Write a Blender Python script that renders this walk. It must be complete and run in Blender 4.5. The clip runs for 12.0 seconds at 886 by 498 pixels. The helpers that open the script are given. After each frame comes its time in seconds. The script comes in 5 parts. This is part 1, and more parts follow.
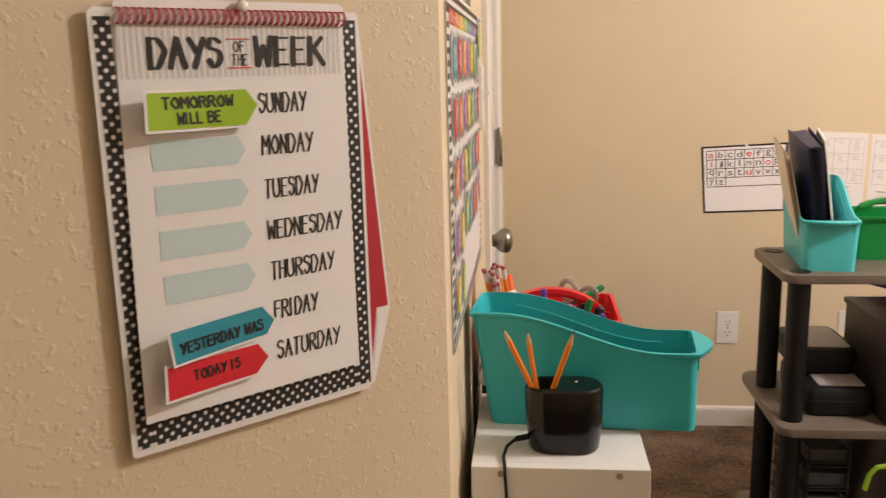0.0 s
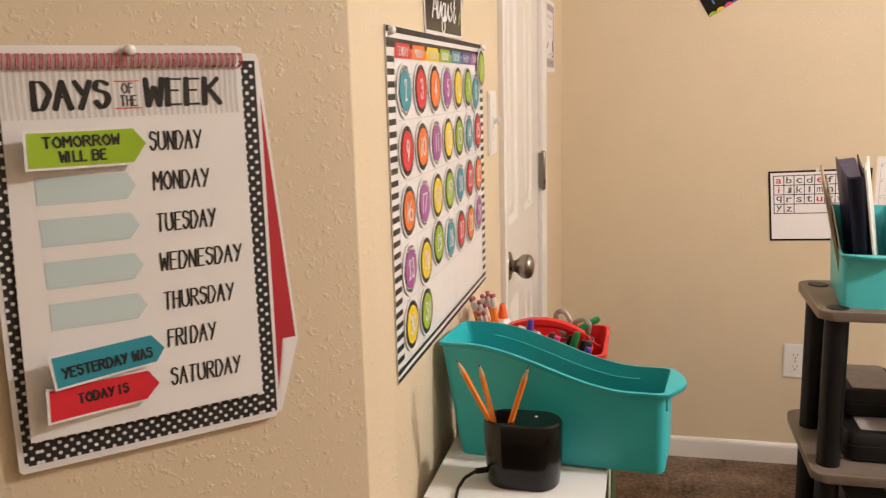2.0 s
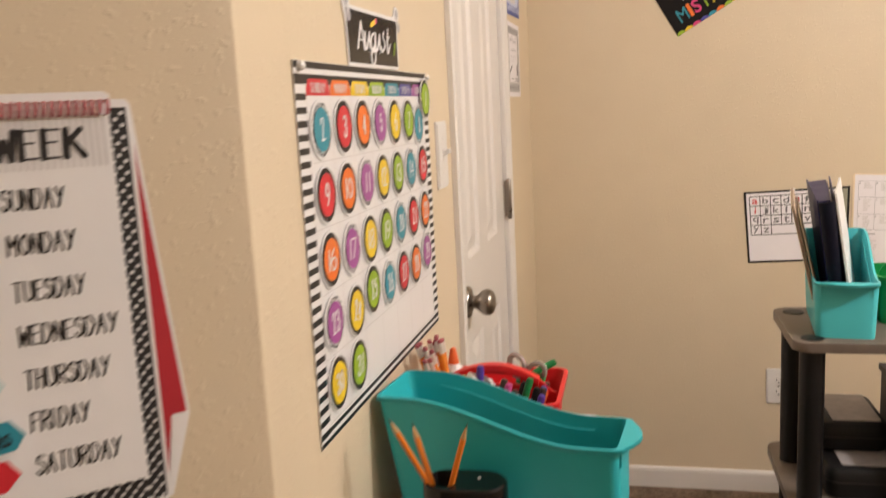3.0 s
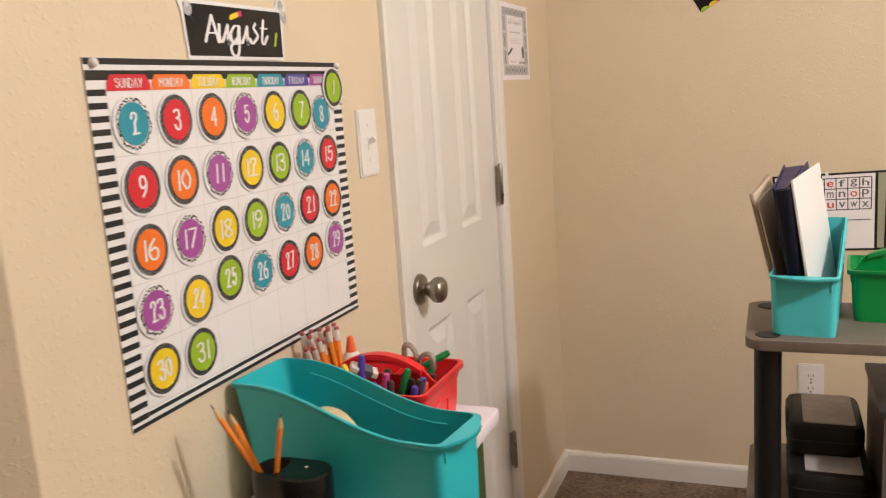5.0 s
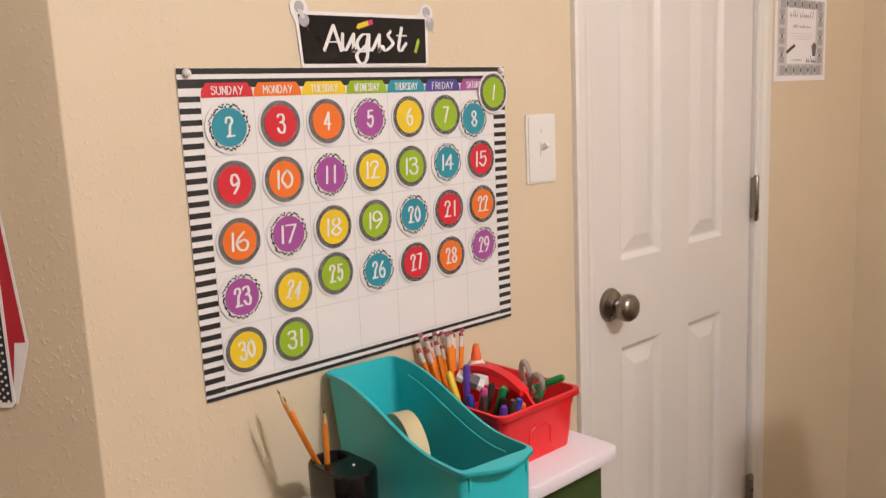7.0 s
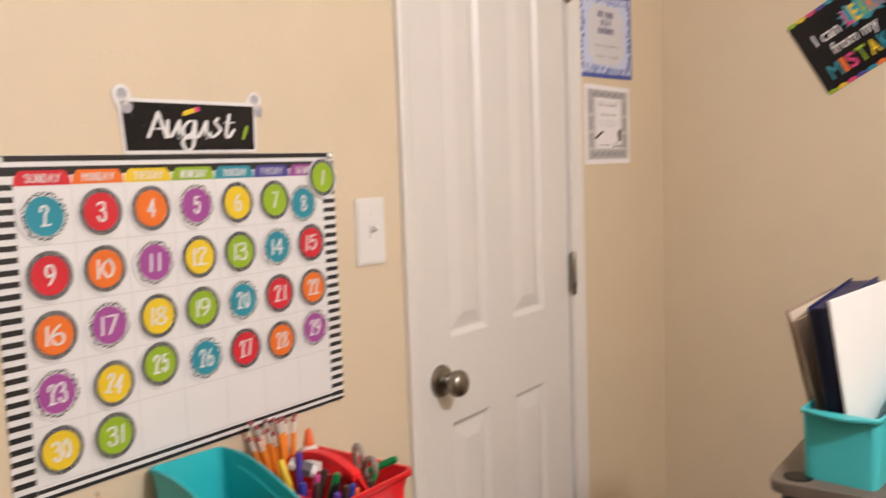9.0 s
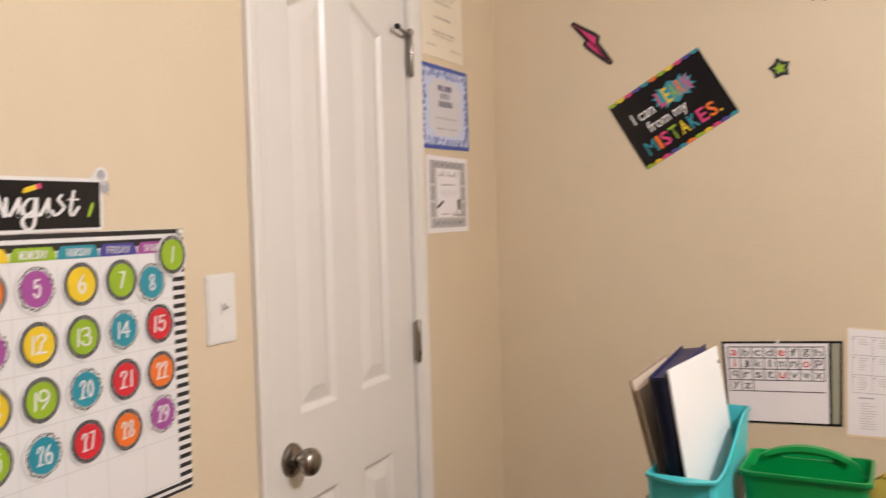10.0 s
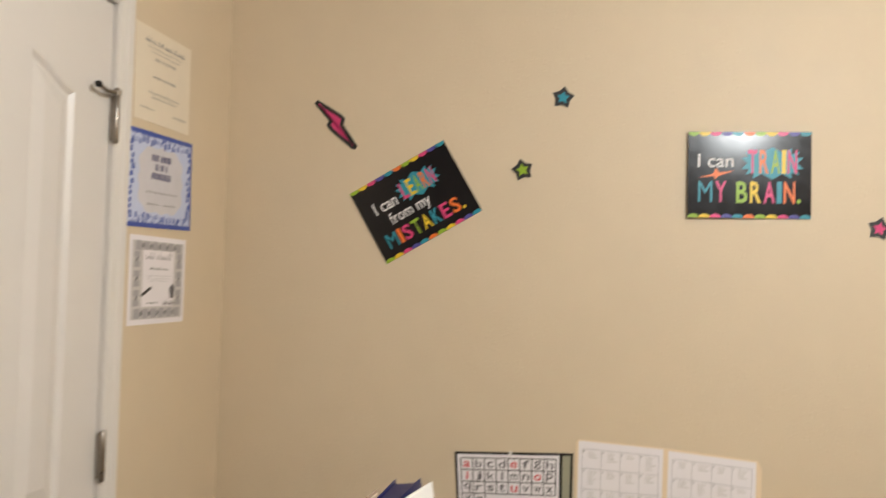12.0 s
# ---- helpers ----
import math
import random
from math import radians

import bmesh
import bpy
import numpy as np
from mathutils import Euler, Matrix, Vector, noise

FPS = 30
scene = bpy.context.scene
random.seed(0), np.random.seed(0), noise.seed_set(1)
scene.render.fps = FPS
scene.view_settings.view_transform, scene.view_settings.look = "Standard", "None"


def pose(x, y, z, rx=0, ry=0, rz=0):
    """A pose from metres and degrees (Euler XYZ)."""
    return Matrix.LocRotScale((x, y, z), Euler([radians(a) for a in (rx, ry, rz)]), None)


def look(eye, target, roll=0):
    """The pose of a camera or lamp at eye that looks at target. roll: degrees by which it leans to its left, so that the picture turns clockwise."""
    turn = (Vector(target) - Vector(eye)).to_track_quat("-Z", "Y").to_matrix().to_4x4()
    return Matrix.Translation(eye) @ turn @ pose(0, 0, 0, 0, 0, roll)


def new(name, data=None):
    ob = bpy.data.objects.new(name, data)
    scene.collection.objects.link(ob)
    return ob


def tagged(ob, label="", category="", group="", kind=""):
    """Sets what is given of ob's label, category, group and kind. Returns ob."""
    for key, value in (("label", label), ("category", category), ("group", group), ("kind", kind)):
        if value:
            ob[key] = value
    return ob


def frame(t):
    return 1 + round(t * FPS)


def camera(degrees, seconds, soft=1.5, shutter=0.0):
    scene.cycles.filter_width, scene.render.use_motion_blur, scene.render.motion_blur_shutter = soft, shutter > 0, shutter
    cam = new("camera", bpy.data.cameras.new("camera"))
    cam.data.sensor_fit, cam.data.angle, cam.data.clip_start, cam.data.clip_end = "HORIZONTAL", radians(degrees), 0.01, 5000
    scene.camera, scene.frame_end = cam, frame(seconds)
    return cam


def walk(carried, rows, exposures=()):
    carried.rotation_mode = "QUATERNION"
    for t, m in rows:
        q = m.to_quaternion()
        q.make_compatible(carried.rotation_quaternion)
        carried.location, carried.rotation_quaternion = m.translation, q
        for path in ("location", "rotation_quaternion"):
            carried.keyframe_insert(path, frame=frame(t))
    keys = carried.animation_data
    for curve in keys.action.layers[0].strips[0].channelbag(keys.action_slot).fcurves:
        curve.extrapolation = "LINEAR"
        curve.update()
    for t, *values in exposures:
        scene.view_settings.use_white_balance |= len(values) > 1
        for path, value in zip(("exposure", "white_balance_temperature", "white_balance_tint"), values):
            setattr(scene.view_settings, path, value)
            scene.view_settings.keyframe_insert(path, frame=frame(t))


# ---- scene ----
cam = camera(55.1, 12.0, soft=1.25, shutter=0.5)
PATH = [
    (0, (0.002, 0.015, 1.271), (-0.204, 1.96, 0.854), -1.5),
    (0.5, (-0.012, 0.057, 1.273), (-0.132, 2.009, 0.853), -2.0),
    (1, (0.018, 0.074, 1.271), (-0.121, 2.032, 0.889), -2.1),
    (1.5, (0.12, 0.057, 1.28), (-0.283, 1.979, 0.904), -1.3),
    (2, (0.192, 0.045, 1.286), (-0.272, 1.954, 0.91), -1.5),
    (2.5, (0.225, 0.051, 1.289), (-0.242, 1.961, 0.924), -2.6),
    (3, (0.245, 0.146, 1.3), (-0.202, 2.067, 0.971), -2.9),
    (3.2, (0.257, 0.188, 1.304), (-0.164, 2.121, 1.011), -2.4),
    (4.8, (0.552, 0.226, 1.293), (-0.166, 2.063, 0.962), -3.7),
    (5, (0.578, 0.254, 1.292), (-0.15, 2.082, 0.935), -3.8),
    (5.5, (0.63, 0.343, 1.303), (-0.25, 2.107, 0.966), -1.6),
    (6, (0.681, 0.409, 1.304), (-0.429, 2.051, 1.041), -3.7),
    (6.5, (0.798, 0.477, 1.307), (-0.579, 1.9, 1.027), -2.3),
    (6.7, (0.843, 0.499, 1.302), (-0.601, 1.85, 1.002), -2.4),
    (8.3, (0.902, 0.486, 1.294), (-0.568, 1.784, 0.899), -2.9),
    (8.5, (0.892, 0.484, 1.312), (-0.540, 1.837, 0.974), -2.8),
    (9, (0.887, 0.49, 1.323), (-0.294, 2.093, 1.133), -2.0),
    (9.5, (0.862, 0.471, 1.346), (-0.175, 2.176, 1.221), -0.8),
    (10, (0.835, 0.462, 1.362), (0.016, 2.285, 1.285), -1.6),
    (10.5, (0.827, 0.453, 1.371), (0.177, 2.344, 1.332), -1.7),
    (11, (0.804, 0.487, 1.381), (0.27, 2.414, 1.356), -1.7),
    (11.5, (0.836, 0.605, 1.402), (0.402, 2.557, 1.398), -0.1),
    (12, (0.876, 0.705, 1.429), (0.565, 2.679, 1.511), 1.5),
]
EXPOSURE = [(0, 0.04, 6540, 7.5), (2, 0.06, 6450, 7.5), (3, -0.06, 6360, 7), (5, -0.11, 6220, 6.5), (6.5, -0.23, 6140, 8.5), (8.5, -0.17, 6110, 9.5), (9.5, -0.20, 6000, 6.5), (10.5, -0.26, 6000, 8), (11, -0.34, 6000, 9.5), (11.5, -0.28, 5970, 4.5), (12, -0.31, 5950, -0.5)]
walk(cam, [(t, look(eye, target, roll)) for t, eye, target, roll in PATH], EXPOSURE)

# ---- light ----
WALL_X, BACK_Y, CEIL = -0.09, 2.935, 2.44
# Unseen east and south walls, set close so that they bounce more lamplight.
EAST, SOUTH = 2.45, -1.6
LAMP = (1.74, 1.10, 2.23)
world = bpy.data.worlds.new("world")
scene.world = world
world.use_nodes = True
world.node_tree.nodes["Background"].inputs[0].default_value = (0.02, 0.018, 0.015, 1)
world.node_tree.nodes["Background"].inputs[1].default_value = 1.0
bulb = bpy.data.lights.new("bulb", "POINT")
bulb.energy, bulb.color, bulb.shadow_soft_size = 95, (1.0, 0.922, 0.900), 0.07
new("bulb", bulb).location = LAMP


# ---- materials ----
def mat(name, color, rough=0.5, metal=0.0, var=0.06, scale=30.0, bump=0.0, bscale=200.0, spec=0.5, grime=0.0, trans=0.0, island=0.0):
    """A surface with colour variation at two scales and fine relief."""
    m = bpy.data.materials.new(name)
    m.use_nodes = True
    nt = m.node_tree
    b = nt.nodes["Principled BSDF"]
    b.inputs["Roughness"].default_value = rough
    b.inputs["Metallic"].default_value = metal
    b.inputs["Specular IOR Level"].default_value = spec
    b.inputs["Transmission Weight"].default_value = trans
    tc = nt.nodes.new("ShaderNodeTexCoord")
    n1 = nt.nodes.new("ShaderNodeTexNoise")
    n1.inputs["Scale"].default_value, n1.inputs["Detail"].default_value = scale, 4
    n2 = nt.nodes.new("ShaderNodeTexNoise")
    n2.inputs["Scale"].default_value, n2.inputs["Detail"].default_value = scale / 9, 3
    nt.links.new(tc.outputs["Object"], n1.inputs["Vector"])
    nt.links.new(tc.outputs["Object"], n2.inputs["Vector"])
    add = nt.nodes.new("ShaderNodeMath")
    add.operation = "ADD"
    nt.links.new(n1.outputs["Fac"], add.inputs[0])
    nt.links.new(n2.outputs["Fac"], add.inputs[1])
    rng = nt.nodes.new("ShaderNodeMapRange")
    rng.inputs["From Min"].default_value, rng.inputs["From Max"].default_value = 0.6, 1.4
    rng.inputs["To Min"].default_value, rng.inputs["To Max"].default_value = 1 - var, 1 + var
    nt.links.new(add.outputs[0], rng.inputs["Value"])
    mul = nt.nodes.new("ShaderNodeVectorMath")
    mul.operation = "SCALE"
    mul.inputs[0].default_value = color
    nt.links.new(rng.outputs[0], mul.inputs["Scale"])
    nt.links.new(mul.outputs[0], b.inputs["Base Color"])
    r2 = nt.nodes.new("ShaderNodeMapRange")
    r2.inputs["To Min"].default_value, r2.inputs["To Max"].default_value = max(0, rough - 0.08), min(1, rough + 0.08)
    nt.links.new(n1.outputs["Fac"], r2.inputs["Value"])
    nt.links.new(r2.outputs[0], b.inputs["Roughness"])
    if bump:
        n3 = nt.nodes.new("ShaderNodeTexNoise")
        n3.inputs["Scale"].default_value, n3.inputs["Detail"].default_value = bscale, 3
        nt.links.new(tc.outputs["Object"], n3.inputs["Vector"])
        bp = nt.nodes.new("ShaderNodeBump")
        bp.inputs["Strength"].default_value, bp.inputs["Distance"].default_value = 1.0, bump
        nt.links.new(n3.outputs["Fac"], bp.inputs["Height"])
        nt.links.new(bp.outputs["Normal"], b.inputs["Normal"])
    return m


def wall_paint(name, color, depth):
    """Tan paint over sprayed orange-peel drywall texture: low blobs and fine pimples."""
    m = mat(name, color, 0.55, var=0.03, scale=9.0)
    nt = m.node_tree
    b = nt.nodes["Principled BSDF"]
    tc = nt.nodes.new("ShaderNodeTexCoord")
    blob = nt.nodes.new("ShaderNodeTexNoise")
    blob.inputs["Scale"].default_value, blob.inputs["Detail"].default_value, blob.inputs["Roughness"].default_value = 118, 2.5, 0.55
    ramp = nt.nodes.new("ShaderNodeValToRGB")
    ramp.color_ramp.elements[0].position, ramp.color_ramp.elements[1].position = 0.56, 0.76
    fine = nt.nodes.new("ShaderNodeTexNoise")
    fine.inputs["Scale"].default_value, fine.inputs["Detail"].default_value = 420, 2
    mix = nt.nodes.new("ShaderNodeMath")
    mix.operation = "MULTIPLY_ADD"
    mix.inputs[1].default_value = 0.22
    bp = nt.nodes.new("ShaderNodeBump")
    bp.inputs["Strength"].default_value, bp.inputs["Distance"].default_value = 1.0, depth
    for n in (blob, fine):
        nt.links.new(tc.outputs["Object"], n.inputs["Vector"])
    nt.links.new(blob.outputs["Fac"], ramp.inputs["Fac"])
    nt.links.new(fine.outputs["Fac"], mix.inputs[0])
    nt.links.new(ramp.outputs["Color"], mix.inputs[2])
    nt.links.new(mix.outputs[0], bp.inputs["Height"])
    nt.links.new(bp.outputs["Normal"], b.inputs["Normal"])
    return m


PAINT = wall_paint("tan_wall_paint", (0.68, 0.565, 0.405), 0.00043)
CEILING = mat("ceiling_paint", (0.78, 0.75, 0.70), 0.8, bump=0.002, bscale=90)
CARPET = mat("brown_carpet", (0.205, 0.146, 0.106), 0.95, var=0.72, scale=72, bump=0.010, bscale=120, spec=0.1)
TRIM = mat("white_trim_paint", (0.75, 0.71, 0.67), 0.38, var=0.02, scale=14, bump=0.0001, bscale=300)
DOOR = mat("white_door_paint", (0.74, 0.70, 0.665), 0.36, var=0.02, scale=11, bump=0.00018, bscale=260)
NICKEL = mat("brushed_nickel", (0.31, 0.275, 0.24), 0.30, 1.0, var=0.08, scale=60)
SWITCH = mat("white_switch_plastic", (0.77, 0.74, 0.71), 0.3, var=0.01)
DARK = mat("dark_slot", (0.02, 0.018, 0.016), 0.6)
PAPER = mat("white_card", (0.77, 0.745, 0.74), 0.5, var=0.012, scale=40)
GLOSSY = mat("laminated_white", (0.78, 0.76, 0.76), 0.33, var=0.01, scale=25)
SHEETM = mat("printed_sheet", (0.86, 0.82, 0.85), 0.7, var=0.02, scale=35)
CREAM = mat("cream_paper", (0.80, 0.71, 0.57), 0.7, var=0.03)
MANILA = mat("manila_card", (0.82, 0.67, 0.48), 0.65, var=0.03)
INK = mat("black_ink", (0.018, 0.016, 0.017), 0.42, var=0.1)
POSTERK = mat("black_poster_gloss", (0.010, 0.009, 0.011), 0.19, var=0.1, spec=0.32)
GREYINK = mat("grey_print", (0.13, 0.12, 0.13), 0.6)
LIGHTINK = mat("light_grey_print", (0.40, 0.38, 0.40), 0.6)
STRIPE = mat("pale_grey_stripe", (0.60, 0.57, 0.56), 0.5)
PALEBLUE = mat("pale_blue_print", (0.52, 0.63, 0.64), 0.5, var=0.015)
LIME = mat("lime_print", (0.30, 0.46, 0.02), 0.4)
TEALP = mat("teal_print", (0.03, 0.27, 0.36), 0.4)
REDP = mat("red_print", (0.62, 0.02, 0.035), 0.4)
CRIMSON = mat("crimson_card", (0.42, 0.018, 0.03), 0.5)
ORANGEP = mat("orange_print", (0.80, 0.17, 0.02), 0.4)
PURPLEP = mat("purple_print", (0.35, 0.075, 0.31), 0.4)
YELLOWP = mat("yellow_print", (0.80, 0.56, 0.02), 0.4)
NAVYP = mat("indigo_print", (0.07, 0.06, 0.30), 0.4)
PINKP = mat("pink_print", (0.66, 0.045, 0.19), 0.4)
BLUEP = mat("blue_border_print", (0.06, 0.10, 0.42), 0.5)
PALELILAC = mat("pale_blue_paper", (0.58, 0.63, 0.82), 0.6)
PALEGREY = mat("pale_label_print", (0.66, 0.64, 0.68), 0.6)
INDIGO = mat("dark_indigo_print", (0.10, 0.09, 0.20), 0.6)
GREYGREEN = mat("grey_green_sheet", (0.34, 0.33, 0.24), 0.6)
TEAL = mat("turquoise_plastic", (0.036, 0.475, 0.530), 0.36, var=0.02, scale=12, bump=0.00012, bscale=500)
TEAL2 = mat("light_turquoise_plastic", (0.085, 0.56, 0.60), 0.36, var=0.02, scale=12, bump=0.00012, bscale=500)
REDC = mat("red_plastic", (0.76, 0.014, 0.020), 0.36, var=0.02, scale=14)
GREENC = mat("green_plastic", (0.008, 0.26, 0.055), 0.32, var=0.02, scale=14)
YELLOWC = mat("yellow_plastic", (0.86, 0.66, 0.13), 0.38, var=0.02)
BLACKP = mat("black_gloss_plastic", (0.005, 0.0045, 0.0045), 0.16, var=0.1, scale=20, spec=0.4)
BLACKM = mat("black_matt_plastic", (0.007, 0.0065, 0.007), 0.5, var=0.15, spec=0.3)
LAMINATE = mat("grey_brown_laminate", (0.15, 0.118, 0.095), 0.38, var=0.18, scale=45, bump=0.0002, bscale=200)
TUBE = mat("black_tube", (0.006, 0.0055, 0.006), 0.42, var=0.15, spec=0.35)
DARKWOOD = mat("dark_brown_board", (0.035, 0.028, 0.026), 0.45, var=0.2, scale=40)
WHITELAM = mat("white_laminate", (0.80, 0.79, 0.78), 0.4, var=0.015, scale=16)
PINKWHITE = mat("pinkish_white_board", (0.78, 0.71, 0.77), 0.45, var=0.02, scale=18)
OLIVE = mat("dark_green_fabric", (0.034, 0.060, 0.008), 0.85, var=0.12, scale=160, bump=0.0006, bscale=600)
PENCIL = mat("orange_pencil_paint", (0.80, 0.24, 0.02), 0.35, var=0.04)
WOOD = mat("sharpened_wood", (0.62, 0.40, 0.20), 0.7, var=0.1, scale=200)
LEAD = mat("graphite", (0.03, 0.03, 0.03), 0.4)
FERRULE = mat("ferrule_metal", (0.80, 0.76, 0.72), 0.3, 0.55)
ERASER = mat("pink_eraser", (0.34, 0.085, 0.10), 0.8)
TAPE = mat("masking_tape", (0.62, 0.52, 0.30), 0.65, var=0.06, scale=50)
NAVY = mat("navy_binder_vinyl", (0.010, 0.012, 0.085), 0.4, var=0.1)
TANCARD = mat("tan_card", (0.76, 0.62, 0.47), 0.7, var=0.04)
KRAFT = mat("brown_card_edge", (0.38, 0.27, 0.19), 0.7)
CORAL = mat("orange_cap", (0.85, 0.16, 0.04), 0.4)
CLEAR = mat("smoky_plastic", (0.62, 0.56, 0.52), 0.15, var=0.05, trans=0.6)
GLOWM = bpy.data.materials.new("lamp_glass_glow")
GLOWM.use_nodes = True
GLOWM.node_tree.nodes["Principled BSDF"].inputs["Emission Color"].default_value = (1, 0.922, 0.900, 1)
GLOWM.node_tree.nodes["Principled BSDF"].inputs["Emission Strength"].default_value = 6.0


# ---- mesh helpers ----
def link(name, bm, material, parent=None, label="", smooth=False):
    me = bpy.data.meshes.new(name)
    bmesh.ops.recalc_face_normals(bm, faces=bm.faces)
    bm.to_mesh(me)
    bm.free()
    me.materials.append(material)
    if smooth:
        for p in me.polygons:
            p.use_smooth = True
        me.set_sharp_from_angle(angle=radians(35))
    ob = new(name, me)
    ob.parent = parent
    if label:
        ob["label"] = label
    return ob


def part(name, bm, material, parent, label="", smooth=False):
    return link(name, bm, material, parent, label, smooth)


def thing(name, m, label, category, group="", kind=""):
    ob = new(name)
    ob.empty_display_size = 0.05
    ob.matrix_basis = m
    return tagged(ob, label, category, group, kind)


def structure(name, bm, material, label, category, smooth=False):
    return tagged(link(name, bm, material, None, "", smooth), label, category, "", "structure")


def box(bm, x0, x1, y0, y1, z0, z1, bev=0.0, seg=2):
    vs = [bm.verts.new((x, y, z)) for x in (x0, x1) for y in (y0, y1) for z in (z0, z1)]
    fs = [bm.faces.new([vs[i] for i in q]) for q in ((0, 1, 3, 2), (4, 6, 7, 5), (0, 4, 5, 1), (2, 3, 7, 6), (0, 2, 6, 4), (1, 5, 7, 3))]
    if bev:
        es = list({e for f in fs for e in f.edges})
        bmesh.ops.bevel(bm, geom=es, offset=bev, segments=seg, affect="EDGES", profile=0.5)
    return bm


def boxed(*a, **k):
    return box(bmesh.new(), *a, **k)


def prism(bm, pts, lo, hi, axis="z", bev=0.0):
    """A closed outline of (a, b) pairs drawn out along an axis."""
    put = {"z": lambda a, b, c: (a, b, c), "x": lambda a, b, c: (c, a, b), "y": lambda a, b, c: (a, c, b)}[axis]
    low = [bm.verts.new(put(a, b, lo)) for a, b in pts]
    top = [bm.verts.new(put(a, b, hi)) for a, b in pts]
    n = len(pts)
    f0, f1 = bm.faces.new(low[::-1]), bm.faces.new(top)
    for i in range(n):
        bm.faces.new((low[i], low[(i + 1) % n], top[(i + 1) % n], top[i]))
    if bev:
        bmesh.ops.bevel(bm, geom=list(f1.edges) + list(f0.edges), offset=bev, segments=2, affect="EDGES", profile=0.5)
    return bm


def face(bm, pts, z=0.0):
    bm.faces.new([bm.verts.new((a, b, z)) for a, b in pts])
    return bm


def lathe(bm, prof, n=24, cx=0.0, cy=0.0, cap=True):
    """Turns (radius, height) pairs round an upright axis."""
    rings = [[bm.verts.new((cx + r * math.cos(2 * math.pi * i / n), cy + r * math.sin(2 * math.pi * i / n), z)) for i in range(n)] for r, z in prof]
    for a, b in zip(rings, rings[1:]):
        for i in range(n):
            bm.faces.new((a[i], a[(i + 1) % n], b[(i + 1) % n], b[i]))
    if cap:
        bm.faces.new(rings[0][::-1])
        bm.faces.new(rings[-1])
    return bm


def loft(bm, rings, cap0=True, cap1=True):
    rs = [[bm.verts.new(p) for p in r] for r in rings]
    n = len(rs[0])
    for a, b in zip(rs, rs[1:]):
        for i in range(n):
            bm.faces.new((a[i], a[(i + 1) % n], b[(i + 1) % n], b[i]))
    if cap0:
        bm.faces.new(rs[0][::-1])
    if cap1:
        bm.faces.new(rs[-1])
    return bm


def rrect(x0, x1, y0, y1, r, n=4):
    pts = []
    for cx, cy, a in ((x1 - r, y1 - r, 0), (x0 + r, y1 - r, 90), (x0 + r, y0 + r, 180), (x1 - r, y0 + r, 270)):
        for i in range(n + 1):
            t = radians(a + 90 * i / n)
            pts.append((cx + r * math.cos(t), cy + r * math.sin(t)))
    return pts


def tube(bm, pts, r, n=8):
    """A round rod along a line of points."""
    pts = [Vector(p) for p in pts]
    rings = []
    for i, p in enumerate(pts):
        d = (pts[min(i + 1, len(pts) - 1)] - pts[max(i - 1, 0)]).normalized()
        a = d.orthogonal().normalized() if i == 0 else (a - d * a.dot(d)).normalized()
        b = d.cross(a)
        rings.append([p + r * (math.cos(2 * math.pi * k / n) * a + math.sin(2 * math.pi * k / n) * b) for k in range(n)])
    return loft(bm, rings)


def letters(body, w, h, shear=0.0, weight=0.0):
    """Flat lettering of the built-in font, its foot at the middle of the base, w wide and h high."""
    cu = bpy.data.curves.new("text", "FONT")
    cu.body, cu.shear, cu.resolution_u, cu.size = body, shear, 3, 1.0
    cu.offset = 0.0 if "M" in body else weight
    ob = new("text", cu)
    bpy.context.view_layer.update()
    me = bpy.data.meshes.new_from_object(ob.evaluated_get(bpy.context.evaluated_depsgraph_get()))
    bpy.data.objects.remove(ob)
    bpy.data.curves.remove(cu)
    bm = bmesh.new()
    bm.from_mesh(me)
    bpy.data.meshes.remove(me)
    xs, ys = [v.co.x for v in bm.verts], [v.co.y for v in bm.verts]
    for v in bm.verts:
        v.co = ((v.co.x - (min(xs) + max(xs)) / 2) * w / (max(xs) - min(xs)), (v.co.y - min(ys)) * h / (max(ys) - min(ys)), 0)
    return bm


# Hand-drawn letters: each stroke is a run of points on a 7 by 10 grid; "~" marks a curved stroke.
GLYPHS = {
    "A": "0039 3960 1454", "B": "0900 ~093958564505 ~054563513000", "D": "0900 ~09395765533000", "E": "0900 0959 0545 0050", "F": "0900 0959 0545",
    "H": "0900 5950 0555", "I": "0900", "K": "0900 5904 1660", "L": "0900 0050", "M": "0009 0934 3469 6960", "N": "0009 0950 5059",
    "O": "~391704213051645739", "R": "0900 ~093958564505 2560", "S": "~58391907164553412002", "T": "3930 0969", "U": "~09031130516359", "W": "0910 1036 3650 5069", "Y": "0935 6920",
    "0": "~391704213051645739", "1": "2920", "2": "~07194957352100 0060", "3": "~081949585625 ~254563502002", "4": "4940 4903 0363", "5": "5919 1915 ~1546533002",
    "6": "~4916032050634514", "7": "0969 6920", "8": "~39181635565839 ~3513022040625335", "9": "~2053664919062455",
    "@": "0339 3963 1555", "u": "~0704132447 ~47434354", "g": "~472705133346 ~474230100234", "s": "~38273645341304", "t": "~3924334455 1757", " ": "",
}


